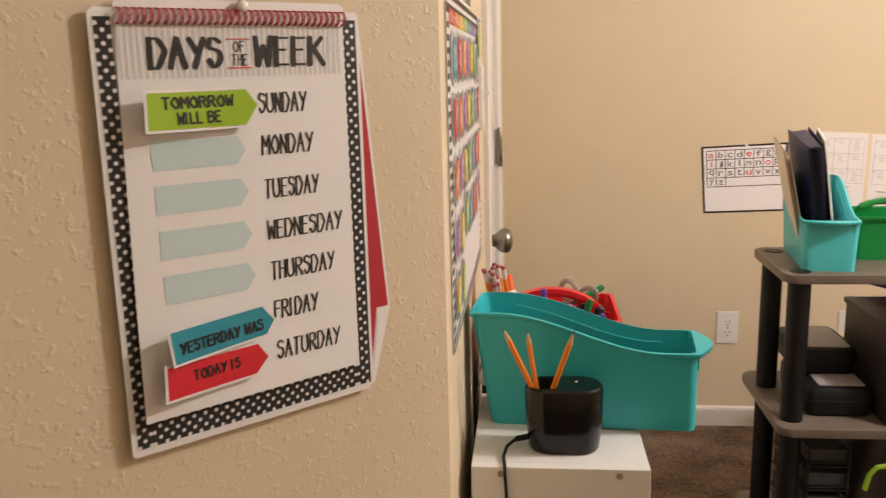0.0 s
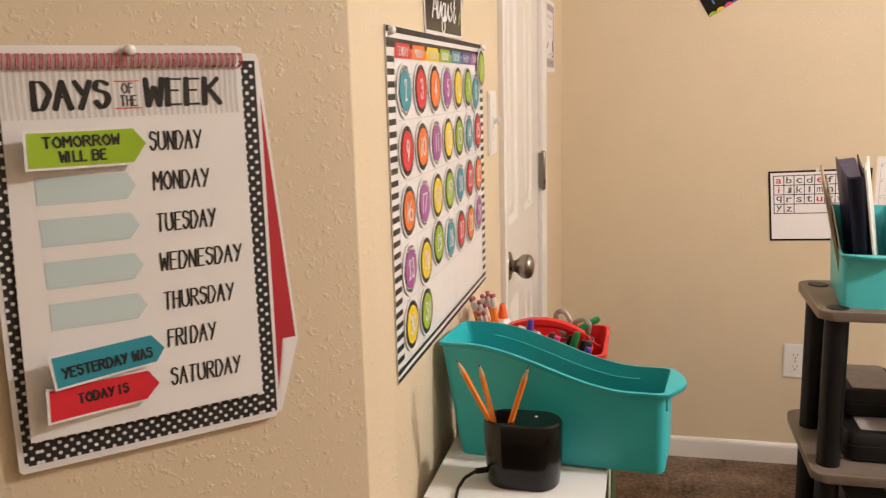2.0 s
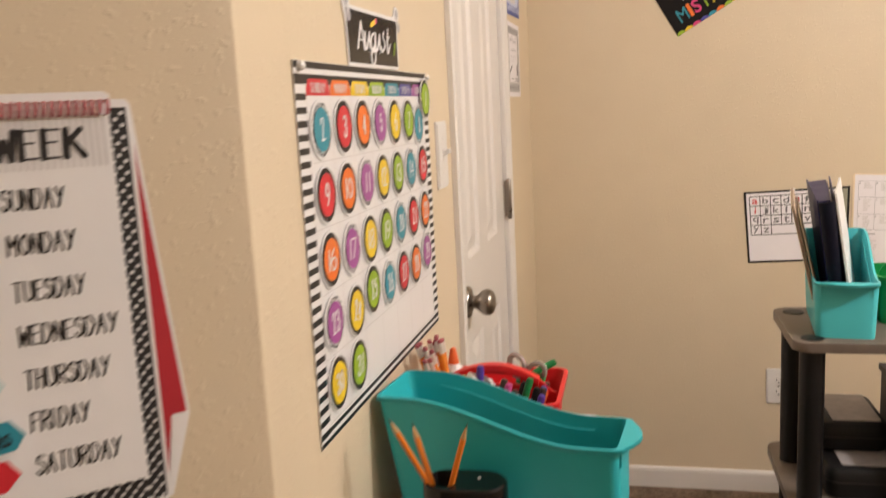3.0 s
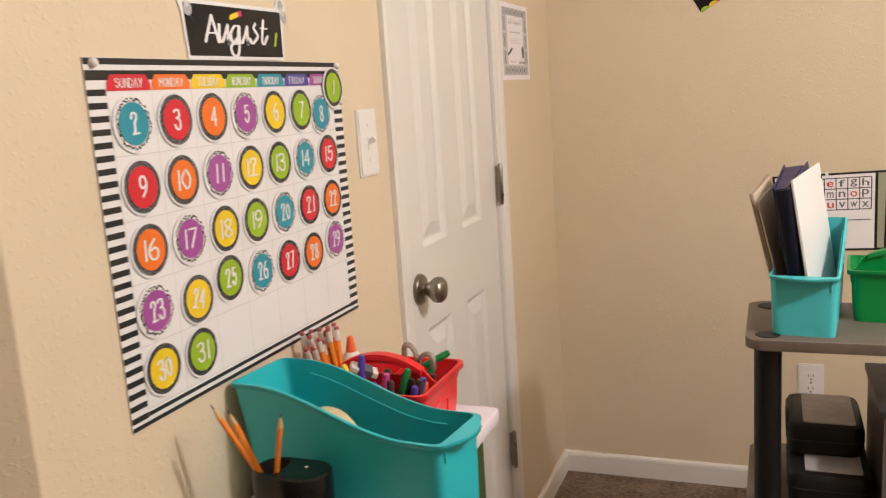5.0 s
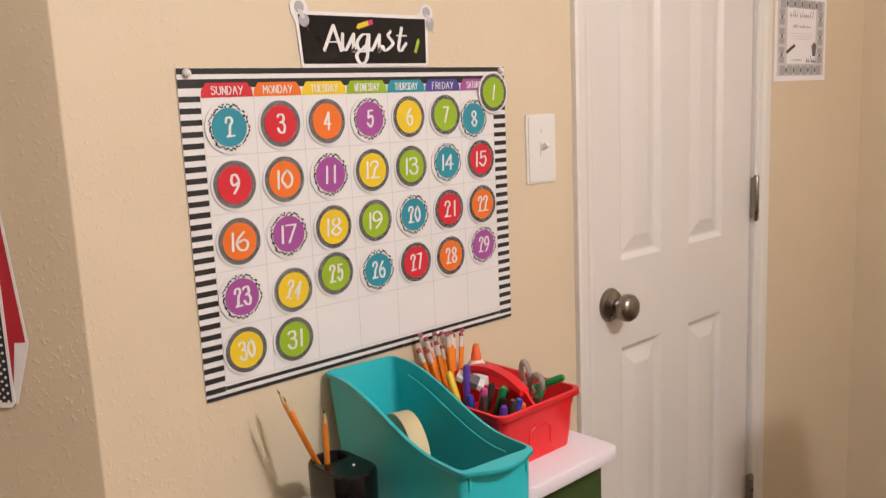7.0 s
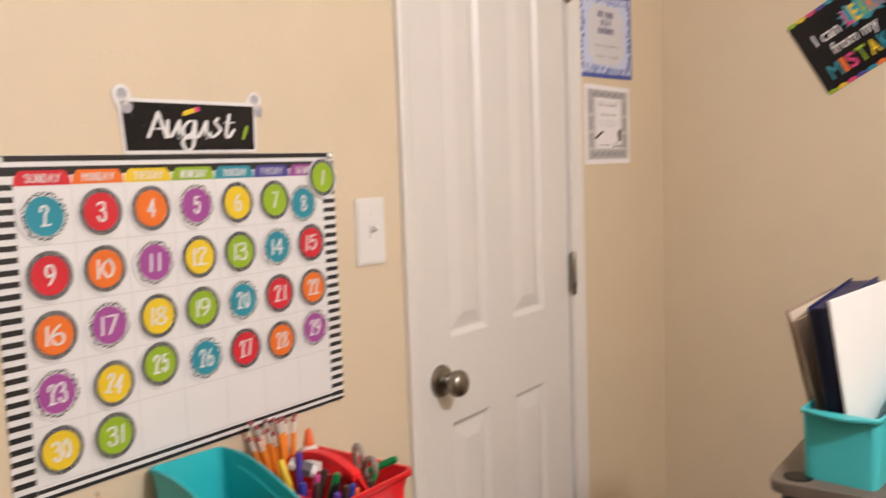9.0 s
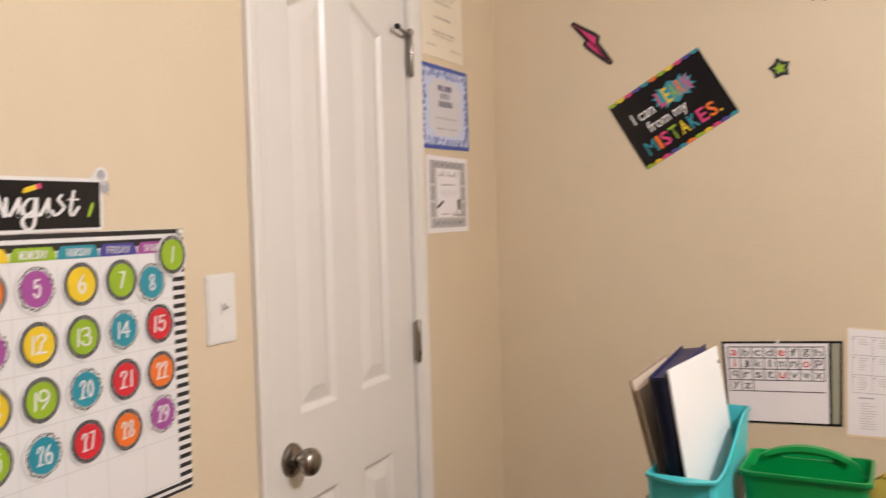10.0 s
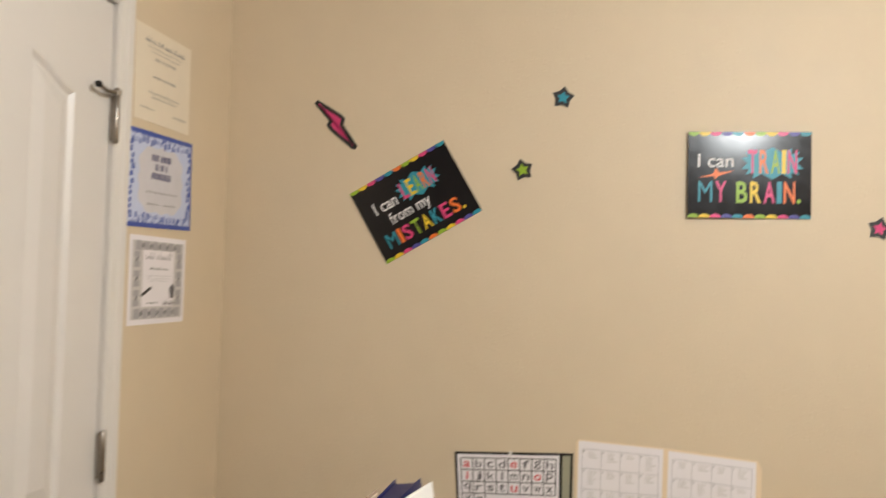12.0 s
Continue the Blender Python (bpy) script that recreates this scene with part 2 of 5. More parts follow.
def brush(body, w, h, weight=0.14, thin=0.5, shear=0.0, only=None):
    """Brush lettering, its foot at the middle of the base: down strokes weight x h wide, cross strokes thinner."""
    strokes, x, pen = [], 0.0, weight * h
    for at, ch in enumerate(body):
        wide = 0
        for run in GLYPHS[ch].split():
            curved = run[0] == "~"
            run = run.lstrip("~")
            pts = [(int(run[i]), int(run[i + 1])) for i in range(0, len(run), 2)]
            wide = max([wide] + [p[0] for p in pts])
            strokes.append((at, curved, [Vector((x + p[0] + shear * p[1], p[1])) for p in pts]))
        x += (wide if wide else 2.5) + (0.35 if ch in "@ugst" else 2.1)
    xs = [p.x for _, _, q in strokes for p in q]
    ys = [p.y for _, _, q in strokes for p in q]
    sx, sy = (w - pen) / max(0.5, max(xs) - min(xs)), (h - pen * 0.6) / (max(ys) - min(ys))
    mid = (min(xs) + max(xs)) / 2
    bm = bmesh.new()
    for n, (at, curved, q) in enumerate(strokes):
        if only not in (None, at):
            continue
        q = [Vector(((p.x - mid) * sx, (p.y - min(ys)) * sy + pen * 0.3)) for p in q]
        if curved:
            e = [2 * q[0] - q[1]] + q + [2 * q[-1] - q[-2]]
            line = []
            for i in range(1, len(e) - 2):
                a, b, c, d = e[i - 1:i + 3]
                for k in range(5):
                    s = k / 5
                    line.append(0.5 * (2 * b + (c - a) * s + (2 * a - 5 * b + 4 * c - d) * s * s + (3 * b - a - 3 * c + d) * s ** 3))
            q = line + [q[-1]]
        else:
            q = [q[0].lerp(q[1], k / 3) for k in range(4)]
        z = (n % 5) * 0.00005
        rows = []
        for i, p in enumerate(q):
            g = (q[min(i + 1, len(q) - 1)] - q[max(i - 1, 0)]).normalized()
            r = pen / 2 * (thin + (1 - thin) * abs(g.y)) * (0.92 + 0.12 * i / len(q))
            if i in (0, len(q) - 1):
                p = p + g * (0.7 * r if i else -0.7 * r)
                rows += [(p, g, r * 0.7)] if i else [(p, g, r * 0.7), (q[0], g, r)]
                if i:
                    rows.insert(-1, (q[i], g, r))
            else:
                rows.append((p, g, r))
        vs = [(bm.verts.new((p.x - g.y * r, p.y + g.x * r, z)), bm.verts.new((p.x + g.y * r, p.y - g.x * r, z))) for p, g, r in rows]
        for a, b in zip(vs, vs[1:]):
            bm.faces.new((a[0], a[1], b[1], b[0]))
    return bm


STEP = 0.0003


class Sheet:
    """A flat thing on a wall. Coordinates along the wall and up it; print lies in thin layers on it."""

    lift = None

    def __init__(self, ob, ox, oz):
        self.ob, self.ox, self.oz = ob, ox, oz

    def poly(self, name, pts, layer, material, label="", thick=0.0):
        bm = bmesh.new()
        pts = [(a - self.ox, b - self.oz) for a, b in pts]
        z = layer * STEP
        if self.lift:
            vs = [bm.verts.new((a, c, self.lift(a + self.ox, c + self.oz) + z)) for a, c in pts]
            bm.faces.new(vs)
            return part(name, bm, material, self.ob, label)
        prism(bm, pts, z - thick, z) if thick else face(bm, pts, z)
        return part(name, bm, material, self.ob, label)

    def rect(self, name, a0, a1, b0, b1, layer, material, label="", thick=0.0):
        return self.poly(name, [(a0, b0), (a1, b0), (a1, b1), (a0, b1)], layer, material, label, thick)

    def many(self, name, polys, layer, material, label=""):
        bm = bmesh.new()
        for pts in polys:
            face(bm, [(a - self.ox, b - self.oz) for a, b in pts], layer * STEP)
        return part(name, bm, material, self.ob, label)

    def text(self, name, body, a0, a1, b0, b1, layer, material, shear=0.0, weight=0.0, turn=0.0):
        bm = letters(body, a1 - a0, b1 - b0, shear, weight)
        m = Matrix.Translation(((a0 + a1) / 2 - self.ox, b0 - self.oz, layer * STEP)) @ Matrix.Rotation(radians(turn), 4, "Z")
        bm.transform(m)
        if self.lift:
            for v in bm.verts:
                v.co.z += self.lift(v.co.x + self.ox, v.co.y + self.oz)
        return part(name, bm, material, self.ob)

    def brushed(self, name, body, a0, a1, b0, b1, layer, material, weight=0.14, thin=0.5, shear=0.0):
        for i in range(len(body)):
            bm = brush(body, a1 - a0, b1 - b0, weight, thin, shear, i)
            for v in bm.verts:
                v.co.x, v.co.y, v.co.z = v.co.x + (a0 + a1) / 2 - self.ox, v.co.y + b0 - self.oz, v.co.z + layer * STEP
                v.co.z += self.lift(v.co.x + self.ox, v.co.y + self.oz) if self.lift else 0
            part(name, bm, material, self.ob)


def disc(cx, cy, r, n=20):
    return [(cx + r * math.cos(2 * math.pi * i / n), cy + r * math.sin(2 * math.pi * i / n)) for i in range(n)]


def bar(a0, a1, b0, b1):
    return [(a0, b0), (a1, b0), (a1, b1), (a0, b1)]


def star(cx, cy, r, turn=0.0, inner=0.5):
    return [(cx + (r if i % 2 == 0 else r * inner) * math.sin(radians(36 * i + turn)), cy + (r if i % 2 == 0 else r * inner) * math.cos(radians(36 * i + turn))) for i in range(10)]


# ---- structure ----
structure("floor", boxed(-2.2, EAST + 0.2, SOUTH - 0.2, 3.2, -0.1, 0.0), CARPET, "mottled brown cut-pile carpet over the whole floor", "carpet")
structure("ceiling", boxed(-2.2, EAST + 0.2, SOUTH - 0.2, 3.2, CEIL, CEIL + 0.1), CEILING, "plain off-white sprayed ceiling", "ceiling")
T = 0.12
DY0, DY1, DZ = 1.741, 2.347, 2.005
VX, VY = -0.0812, 0.820
R0 = 0.004
BEAD_Y = 0.945
structure("wall_north", boxed(WALL_X - T, EAST + T, BACK_Y, BACK_Y + T, 0, CEIL), PAINT, "tan painted wall with orange-peel texture", "wall")
bm = bmesh.new()
prism(bm, [(BEAD_Y, 0), (DY0, 0), (DY0, DZ), (DY1, DZ), (DY1, 0), (BACK_Y, 0), (BACK_Y, CEIL), (BEAD_Y, CEIL)], WALL_X - T, WALL_X, "x")
structure("wall_west", bm, PAINT, "tan painted wall with orange-peel texture round a door", "wall")
# The slanted wall, with rounded drywall corners at both ends.
bx, by = -0.375, 0.5345
k = 0.414 * R0
s = math.sqrt(0.5)
# The plaster over the corner bead stands a little proud and feathers out along the wall.
plan = [(WALL_X - T, BEAD_Y), (WALL_X, BEAD_Y), (WALL_X + 0.002, 0.90)]
for i in range(7):
    a = radians(-45 * i / 6)
    plan.append((VX - R0 + R0 * math.cos(a), VY + k + R0 * math.sin(a)))
plan.append((VX - 0.034, VX - 0.034 + 0.9088))
for i in range(7):
    a = radians(-45 - 45 * i / 6)
    plan.append((bx - k + R0 * math.cos(a), by + R0 + R0 * math.sin(a)))
plan += [(bx - k, by + T), (bx - 0.05, by + T)]
structure("wall_diagonal", prism(bmesh.new(), plan, 0, CEIL), PAINT, "slanted tan wall with rounded drywall corners", "wall", True)
structure("wall_hall", boxed(-2.0, bx - k, by, by + T, 0, CEIL), PAINT, "tan painted wall with orange-peel texture", "wall")
structure("wall_far_west", boxed(-2.12, -2.0, SOUTH, by + T, 0, CEIL), PAINT, "tan painted wall with orange-peel texture", "wall")
# South and east walls are added out of view, as reflectors that lift the fill.
structure("bounce_wall_south", boxed(-2.12, EAST + T, SOUTH - T, SOUTH, 0, CEIL), PAINT, "tan painted wall with orange-peel texture", "wall")
structure("bounce_wall_east", boxed(EAST, EAST + T, SOUTH, BACK_Y, 0, CEIL), PAINT, "tan painted wall with orange-peel texture", "wall")


def skirting(name, a0, a1, axis, at, sign):
    """A low white board with an eased top edge. It stands proud of its wall by 12 mm."""
    d = [(0, 0), (0.012, 0), (0.012, 0.058), (0.010, 0.066), (0.005, 0.071), (0, 0.071)]
    pts = [(at + sign * p, q) for p, q in d]
    structure(name, prism(bmesh.new(), pts, a0, a1, axis), TRIM, "low white painted baseboard along the carpet", "baseboard")


skirting("baseboard_1", WALL_X, EAST, "x", BACK_Y, -1)
bm = prism(bmesh.new(), [(WALL_X + p, q) for p, q in ((0, 0), (0.012, 0), (0.012, 0.058), (0.010, 0.066), (0.005, 0.071), (0, 0.071))], 2.407, BACK_Y - 0.012, "y")
structure("baseboard_2", bm, TRIM, "low white painted baseboard beside the door", "baseboard")

# Door casing and jamb.
CW = 0.052
prof = [(0, 0), (CW, 0), (CW, 0.010), (CW - 0.006, 0.013), (CW * 0.55, 0.012), (CW * 0.35, 0.008), (0.004, 0.007), (0, 0.005)]
bm = bmesh.new()
ring = []
for (y, z), (dy, dz) in (((DY0, 0), (-1, 0)), ((DY0, DZ), (-1, 1)), ((DY1, DZ), (1, 1)), ((DY1, 0), (1, 0))):
    ring.append([(WALL_X + 0.0005 + q, y + dy * p, z + dz * p) for p, q in prof])
loft(bm, ring)
structure("trim", bm, TRIM, "white painted moulded casing round the door", "door casing")
bm = bmesh.new()
box(bm, WALL_X - T, WALL_X + 0.004, DY0, DY0 + 0.004, 0, DZ)
box(bm, WALL_X - T, WALL_X + 0.004, DY1 - 0.004, DY1, 0, DZ)
box(bm, WALL_X - T, WALL_X + 0.004, DY0 + 0.004, DY1 - 0.004, DZ - 0.004, DZ)
box(bm, WALL_X - T, WALL_X - 0.05, DY0 + 0.004, DY0 + 0.016, 0, DZ - 0.004)
box(bm, WALL_X - T, WALL_X - 0.05, DY1 - 0.016, DY1 - 0.004, 0, DZ - 0.004)
structure("door_jamb", bm, TRIM, "white painted jamb lining the door opening", "door jamb")


def offset(pts, d):
    """An outline drawn in by d, corner by corner."""
    out, n = [], len(pts)
    for i in range(n):
        p0, p, p1 = Vector(pts[i - 1]), Vector(pts[i]), Vector(pts[(i + 1) % n])
        a, b = (p - p0).normalized(), (p1 - p).normalized()
        na, nb = Vector((-a.y, a.x)), Vector((-b.y, b.x))
        m = (na + nb).normalized()
        out.append(tuple(p + m * (d / max(0.3, m.dot(na)))))
    return out


def panel_door():
    """A moulded hollow-core door: two tall panels with cambered tops over two lower ones."""
    x0, x1 = WALL_X - 0.042, WALL_X - 0.006
    y0, y1, z0, z1 = DY0 + 0.007, DY1 - 0.007, 0.012, DZ - 0.008
    mid = (y0 + y1) / 2 - 0.016
    ob = thing("door_1", pose(x0, mid, z0), "closed white painted four-panel interior door with arched panels", "door", kind="structure")
    shapes = []
    for side in (-1, 1):
        for z_lo, z_hi, rise in ((0.235, 0.812, 0.0), (0.985, 1.786, 0.048)):
            shapes.append((side, z_lo, z_hi, rise))

    def outline(shape, d):
        side, z_lo, z_hi, rise = shape
        a, b = 0.052 + d, 0.190 - d
        pts = [(mid + side * a, z_lo + d), (mid + side * b, z_lo + d)]
        for i in range(13):
            r = b + (a - b) * i / 12
            f = (0.190 - r) / 0.138
            pts.append((mid + side * r, z_hi + rise * (3 * f * f - 2 * f ** 3) - d))
        return pts if side > 0 else pts[::-1]

    bm = bmesh.new()
    edges = []

    def loop(pts, x):
        vs = [bm.verts.new((x, p, q)) for p, q in pts]
        return vs, [bm.edges.new((vs[i], vs[(i + 1) % len(vs)])) for i in range(len(vs))]

    rim, es = loop([(y0, z0), (y1, z0), (y1, z1), (y0, z1)], x1)
    edges += es
    holes = []
    for shape in shapes:
        vs, es = loop(outline(shape, 0), x1)
        holes.append((vs, shape))
        edges += es
    bmesh.ops.triangle_fill(bm, use_beauty=True, edges=edges)
    for vs, shape in holes:
        last = vs
        for d, h in ((0.003, -0.0015), (0.011, -0.0085), (0.015, -0.009), (0.022, -0.0075), (0.043, -0.0015), (0.046, -0.001)):
            nxt = [bm.verts.new((x1 + h, p, q)) for p, q in outline(shape, d)]
            for i in range(len(nxt)):
                bm.faces.new((last[i], last[(i + 1) % len(nxt)], nxt[(i + 1) % len(nxt)], nxt[i]))
            last = nxt
        bm.faces.new(last)
    back = [bm.verts.new((x0, v.co.y, v.co.z)) for v in rim]
    for i in range(4):
        bm.faces.new((rim[i], rim[(i + 1) % 4], back[(i + 1) % 4], back[i]))
    bm.faces.new(back)
    bmesh.ops.translate(bm, verts=bm.verts, vec=(-x0, -mid, -z0))
    part("slab", bm, DOOR, ob)
    for zc in (1.757, 1.056, 0.328):
        bm = bmesh.new()
        lathe(bm, [(0.004, -0.053), (0.0065, -0.049), (0.0065, 0.049), (0.004, 0.053)], 12)
        for zz in (-0.018, 0.018):
            lathe(bm, [(0.0069, zz - 0.0008), (0.0069, zz + 0.0008)], 12)
        box(bm, -0.012, -0.001, -0.002, 0.012, -0.047, 0.047)
        if zc > 1.5:
            # a hinge-pin door stop with a rubber tip
            tube(bm, [(0.0, 0, 0.054), (0.004, -0.020, 0.050), (0.007, -0.052, 0.047), (0.007, -0.078, 0.053)], 0.0045)
            lathe(bm, [(0.008, 0.048), (0.009, 0.058), (0.004, 0.064)], 12)
        bmesh.ops.translate(bm, verts=bm.verts, vec=(WALL_X + 0.009 - x0, DY1 - 0.006 - mid, zc - z0))
        hg = part("hinge", bm, NICKEL, ob, "worn dull metal butt hinge", True)
        if zc > 1.5:
            bm = lathe(bmesh.new(), [(0.006, -0.005), (0.008, 0.0), (0.006, 0.006)], 10)
            bmesh.ops.translate(bm, verts=bm.verts, vec=(WALL_X + 0.016 - x0, DY1 - 0.088 - mid, 1.757 + 0.053 - z0))
            part("rubber_tip", bm, BLACKM, hg)
    bm = lathe(bmesh.new(), [(0.0325, 0.0), (0.0325, 0.004), (0.029, 0.009), (0.017, 0.012), (0.0130, 0.015), (0.0135, 0.020), (0.018, 0.026), (0.0245, 0.033), (0.0268, 0.041), (0.0258, 0.049), (0.021, 0.055), (0.012, 0.0585), (0.004, 0.0595)], 32)
    bm.transform(Matrix.Translation((x1 - x0, 1.801 - mid, 0.906 - z0)) @ Matrix.Rotation(radians(90), 4, "Y"))
    part("door_knob", bm, NICKEL, ob, "round brushed nickel door knob", True)
    part("latch_plate", boxed(x1 - x0 - 0.012, x1 - x0 + 0.0006, y0 - mid - 0.002, y0 - mid + 0.001, 0.87 - z0, 0.95 - z0), NICKEL, ob)


panel_door()


def wall_plate(m, outlet):
    name, label, cat = ("outlet", "white duplex power outlet plate low on the wall", "outlet") if outlet else ("light_switch", "white toggle light switch plate beside the door", "light switch")
    ob = thing(name, m, label, cat)
    w, h = (0.037, 0.058)
    bm = prism(bmesh.new(), rrect(-w, w, -h, h, 0.004), 0.0003, 0.0035)
    pts = rrect(-w + 0.004, w - 0.004, -h + 0.004, h - 0.004, 0.003)
    prism(bm, pts, 0.0034, 0.0055)
    part("plate", bm, SWITCH, ob)
    if outlet:
        for c in (-0.0195, 0.0195):
            sock = part("socket", prism(bmesh.new(), rrect(-0.0165, 0.0165, c - 0.014, c + 0.014, 0.011), 0.0052, 0.0072), SWITCH, ob)
            bm = bmesh.new()
            box(bm, -0.0075, -0.0055, c - 0.001, c + 0.007, 0.0068, 0.0076)
            box(bm, 0.0055, 0.0075, c - 0.001, c + 0.007, 0.0068, 0.0076)
            prism(bm, disc(0, c - 0.008, 0.0025, 10), 0.0068, 0.0076)
            part("slot", bm, DARK, sock)
        part("screw", prism(bmesh.new(), disc(0, 0, 0.003, 10), 0.005, 0.0066), NICKEL, ob)
    else:
        part("collar", boxed(-0.0055, 0.0055, -0.012, 0.012, 0.005, 0.0068), SWITCH, ob)
        bm = boxed(-0.004, 0.004, -0.004, 0.004, 0, 0.016, bev=0.001)
        bm.transform(Matrix.Translation((0, 0, 0.004)) @ Matrix.Rotation(radians(-28), 4, "X"))
        part("toggle", bm, SWITCH, ob)
        for zz in (-0.030, 0.030):
            part("screw", prism(bmesh.new(), disc(0, zz, 0.003, 10), 0.005, 0.0064), SWITCH, ob)
    return ob


wall_plate(pose(WALL_X, 1.602, 1.218, 90, 0, 90), False)
wall_plate(pose(0.681, BACK_Y, 0.362, 90), True)
wall_plate(pose(1.087, BACK_Y, 0.367, 90), True)

# ---- ceiling lamp, over the room behind the walker's right shoulder ----
lampob = thing("ceiling_light", pose(LAMP[0], LAMP[1], CEIL), "flush ceiling light with a frosted glass bowl", "ceiling light")
part("base", lathe(bmesh.new(), [(0.17, -0.03), (0.175, -0.02), (0.175, -0.0005)], 32), NICKEL, lampob, "", True)
part("glass_bowl", lathe(bmesh.new(), [(0.155, -0.031), (0.15, -0.06), (0.12, -0.10), (0.07, -0.125), (0.02, -0.133)], 32), GLOWM, lampob, "frosted glass bowl, lit", True)

# ---- days-of-the-week chart on the slanted wall ----
def days_chart():
    ox, oz = -0.19, 0.978
    c = 0.8995
    base = Vector((WALL_X + ox * s, WALL_X + c + ox * s, oz + 0.003))
    ob = thing("days_chart", Matrix.Translation(base) @ pose(0, 0, 0, 90, 0, 45), "white spiral-bound days of the week chart pinned to the wall", "wall chart")
    sh = Sheet(ob, ox, oz)
    back = [(-0.303, 0.981), (-0.300, 0.978), (-0.082, 0.978), (-0.0775, 0.984), (-0.0770, 1.312), (-0.0800, 1.316), (-0.298, 1.316), (-0.302, 1.312)]
    sh.poly("backing_card", back, 0, PAPER, "white card with a black polka-dot border", 0.0016)
    sh.poly("folded_page", [(-0.082, 1.312), (-0.0765, 1.312), (-0.0545, 1.051), (-0.0755, 0.981), (-0.082, 0.985)], -4, PAPER, "page with a red back sticking out behind", 0.0008)
    sh.poly("red_back", [(-0.082, 1.300), (-0.0785, 1.300), (-0.0572, 1.053), (-0.0700, 1.053), (-0.0775, 1.000), (-0.082, 1.000)], -3, CRIMSON)
    sh.poly("page_fold", [(-0.0690, 1.050), (-0.0575, 1.050), (-0.0745, 0.986), (-0.0770, 0.990)], -2.4, PAPER)
    border = [("border_strip", (-0.2985, -0.2860, 0.984, 1.3095)), ("border_strip", (-0.0950, -0.0805, 0.984, 1.3095)), ("border_strip", (-0.2860, -0.0950, 0.984, 1.0085))]
    dots = []
    for name, (a0, a1, b0, b1) in border:
        sh.rect(name, a0, a1, b0, b1, 1, INK, "black border strip")
        pit = 0.0047
        for i in range(int((a1 - a0) / pit) + 1):
            for j in range(int((b1 - b0) / pit) + 1):
                if (i + j) % 2 == 0:
                    u, v = a0 + 0.0012 + i * pit, b0 + 0.0015 + j * pit
                    if u < a1 - 0.0012 and v < b1 - 0.0012:
                        dots.append(disc(u, v, 0.0017, 8))
    tagged(sh.many("dot_print", dots, 2, PAPER), kind="stuff")
    # The front page lifts a little off the card at its foot.
    def page(u, zz):
        t = min(1, max(0, (1.3085 - zz) / (1.3085 - 1.006)))
        f = min(1, max(0, (u + 0.293) / 0.2))
        return 0.0012 + (0.006 * t ** 2.2) * (1 - f) + 0.0025 * t ** 2 * f

    bm = bmesh.new()
    rows = []
    for i in range(9):
        t = i / 8
        lift = 0.0012 + 0.006 * t ** 2.2
        zz = 1.3085 - (1.3085 - 1.006) * t
        rows.append([(-0.2840 - 0.0085 * t - ox, zz - oz, lift), (-0.0935 - 0.001 * t - ox, zz - oz, 0.0012 + 0.0025 * t ** 2)])
    vs = [[bm.verts.new(p) for p in r] for r in rows]
    for a, b in zip(vs, vs[1:]):
        bm.faces.new((a[0], a[1], b[1], b[0]))
    pg = part("front_page", bm, PAPER, ob, "white chart page", True)
    tagged(sh.many("stripe_print", [bar(-0.2835 + i * 0.0047, -0.2835 + i * 0.0047 + 0.0023, 1.2655, 1.305) for i in range(40)], 4.9, STRIPE), kind="stuff")
    coil = bmesh.new()
    for d in (0, 0.0017):
        tube(coil, [(d, -0.0065, 0.0018), (d, -0.0045, 0.006), (d + 0.0006, -0.0005, 0.007), (d + 0.001, 0.0040, 0.0045), (d + 0.001, 0.0055, -0.003)], 0.00062, 5)
    first = part("binding_loop", coil, CRIMSON, ob, "red metal binding loop", True)
    first.location = (-0.2825 - ox, 1.311 - oz, 0)
    for i in range(1, 34):
        o = new("binding_loop", first.data)
        o.parent = ob
        o.location = (-0.2825 + i * 0.00565 - ox, 1.311 - oz, 0)
    sh.poly("hanger_strip", [(-0.283, 1.309), (-0.091, 1.309), (-0.0915, 1.320), (-0.096, 1.3225), (-0.279, 1.3225), (-0.2835, 1.319)], -0.2, PAPER, "", 0.0012)
    bm = lathe(bmesh.new(), [(0.002, -0.009), (0.002, 0.001), (0.0048, 0.003), (0.0042, 0.007), (0.002, 0.0085)], 14)
    bmesh.ops.translate(bm, verts=bm.verts, vec=(-0.186 - ox, 1.3185 - oz, 0))
    part("push_pin", bm, SWITCH, ob, "white push pin", True)
    sh.lift = page
    sh.ob = pg
    sh.brushed("letter", "DAYS", -0.2635, -0.203, 1.2720, 1.2955, 1.5, INK, 0.215, 0.32, 0.02)
    sh.brushed("letter", "OF", -0.1950, -0.1850, 1.2842, 1.2925, 1.5, INK, 0.12, 0.8)
    sh.brushed("letter", "THE", -0.1970, -0.1830, 1.2738, 1.2825, 1.5, INK, 0.12, 0.8)
    sh.brushed("letter", "WEEK", -0.1780, -0.1115, 1.2725, 1.2965, 1.5, INK, 0.215, 0.32, 0.05)
    sh.rect("rule", -0.2005, -0.1805, 1.2935, 1.2943, 1.5, REDP)
    sh.rect("rule", -0.2005, -0.1805, 1.2718, 1.2726, 1.5, REDP)
    days = (("SUNDAY", -0.132, 1.2365), ("MONDAY", -0.128, 1.2030), ("TUESDAY", -0.125, 1.1675), ("WEDNESDAY", -0.104, 1.1335), ("THURSDAY", -0.114, 1.0990), ("FRIDAY", -0.133, 1.0655), ("SATURDAY", -0.113, 1.0305))
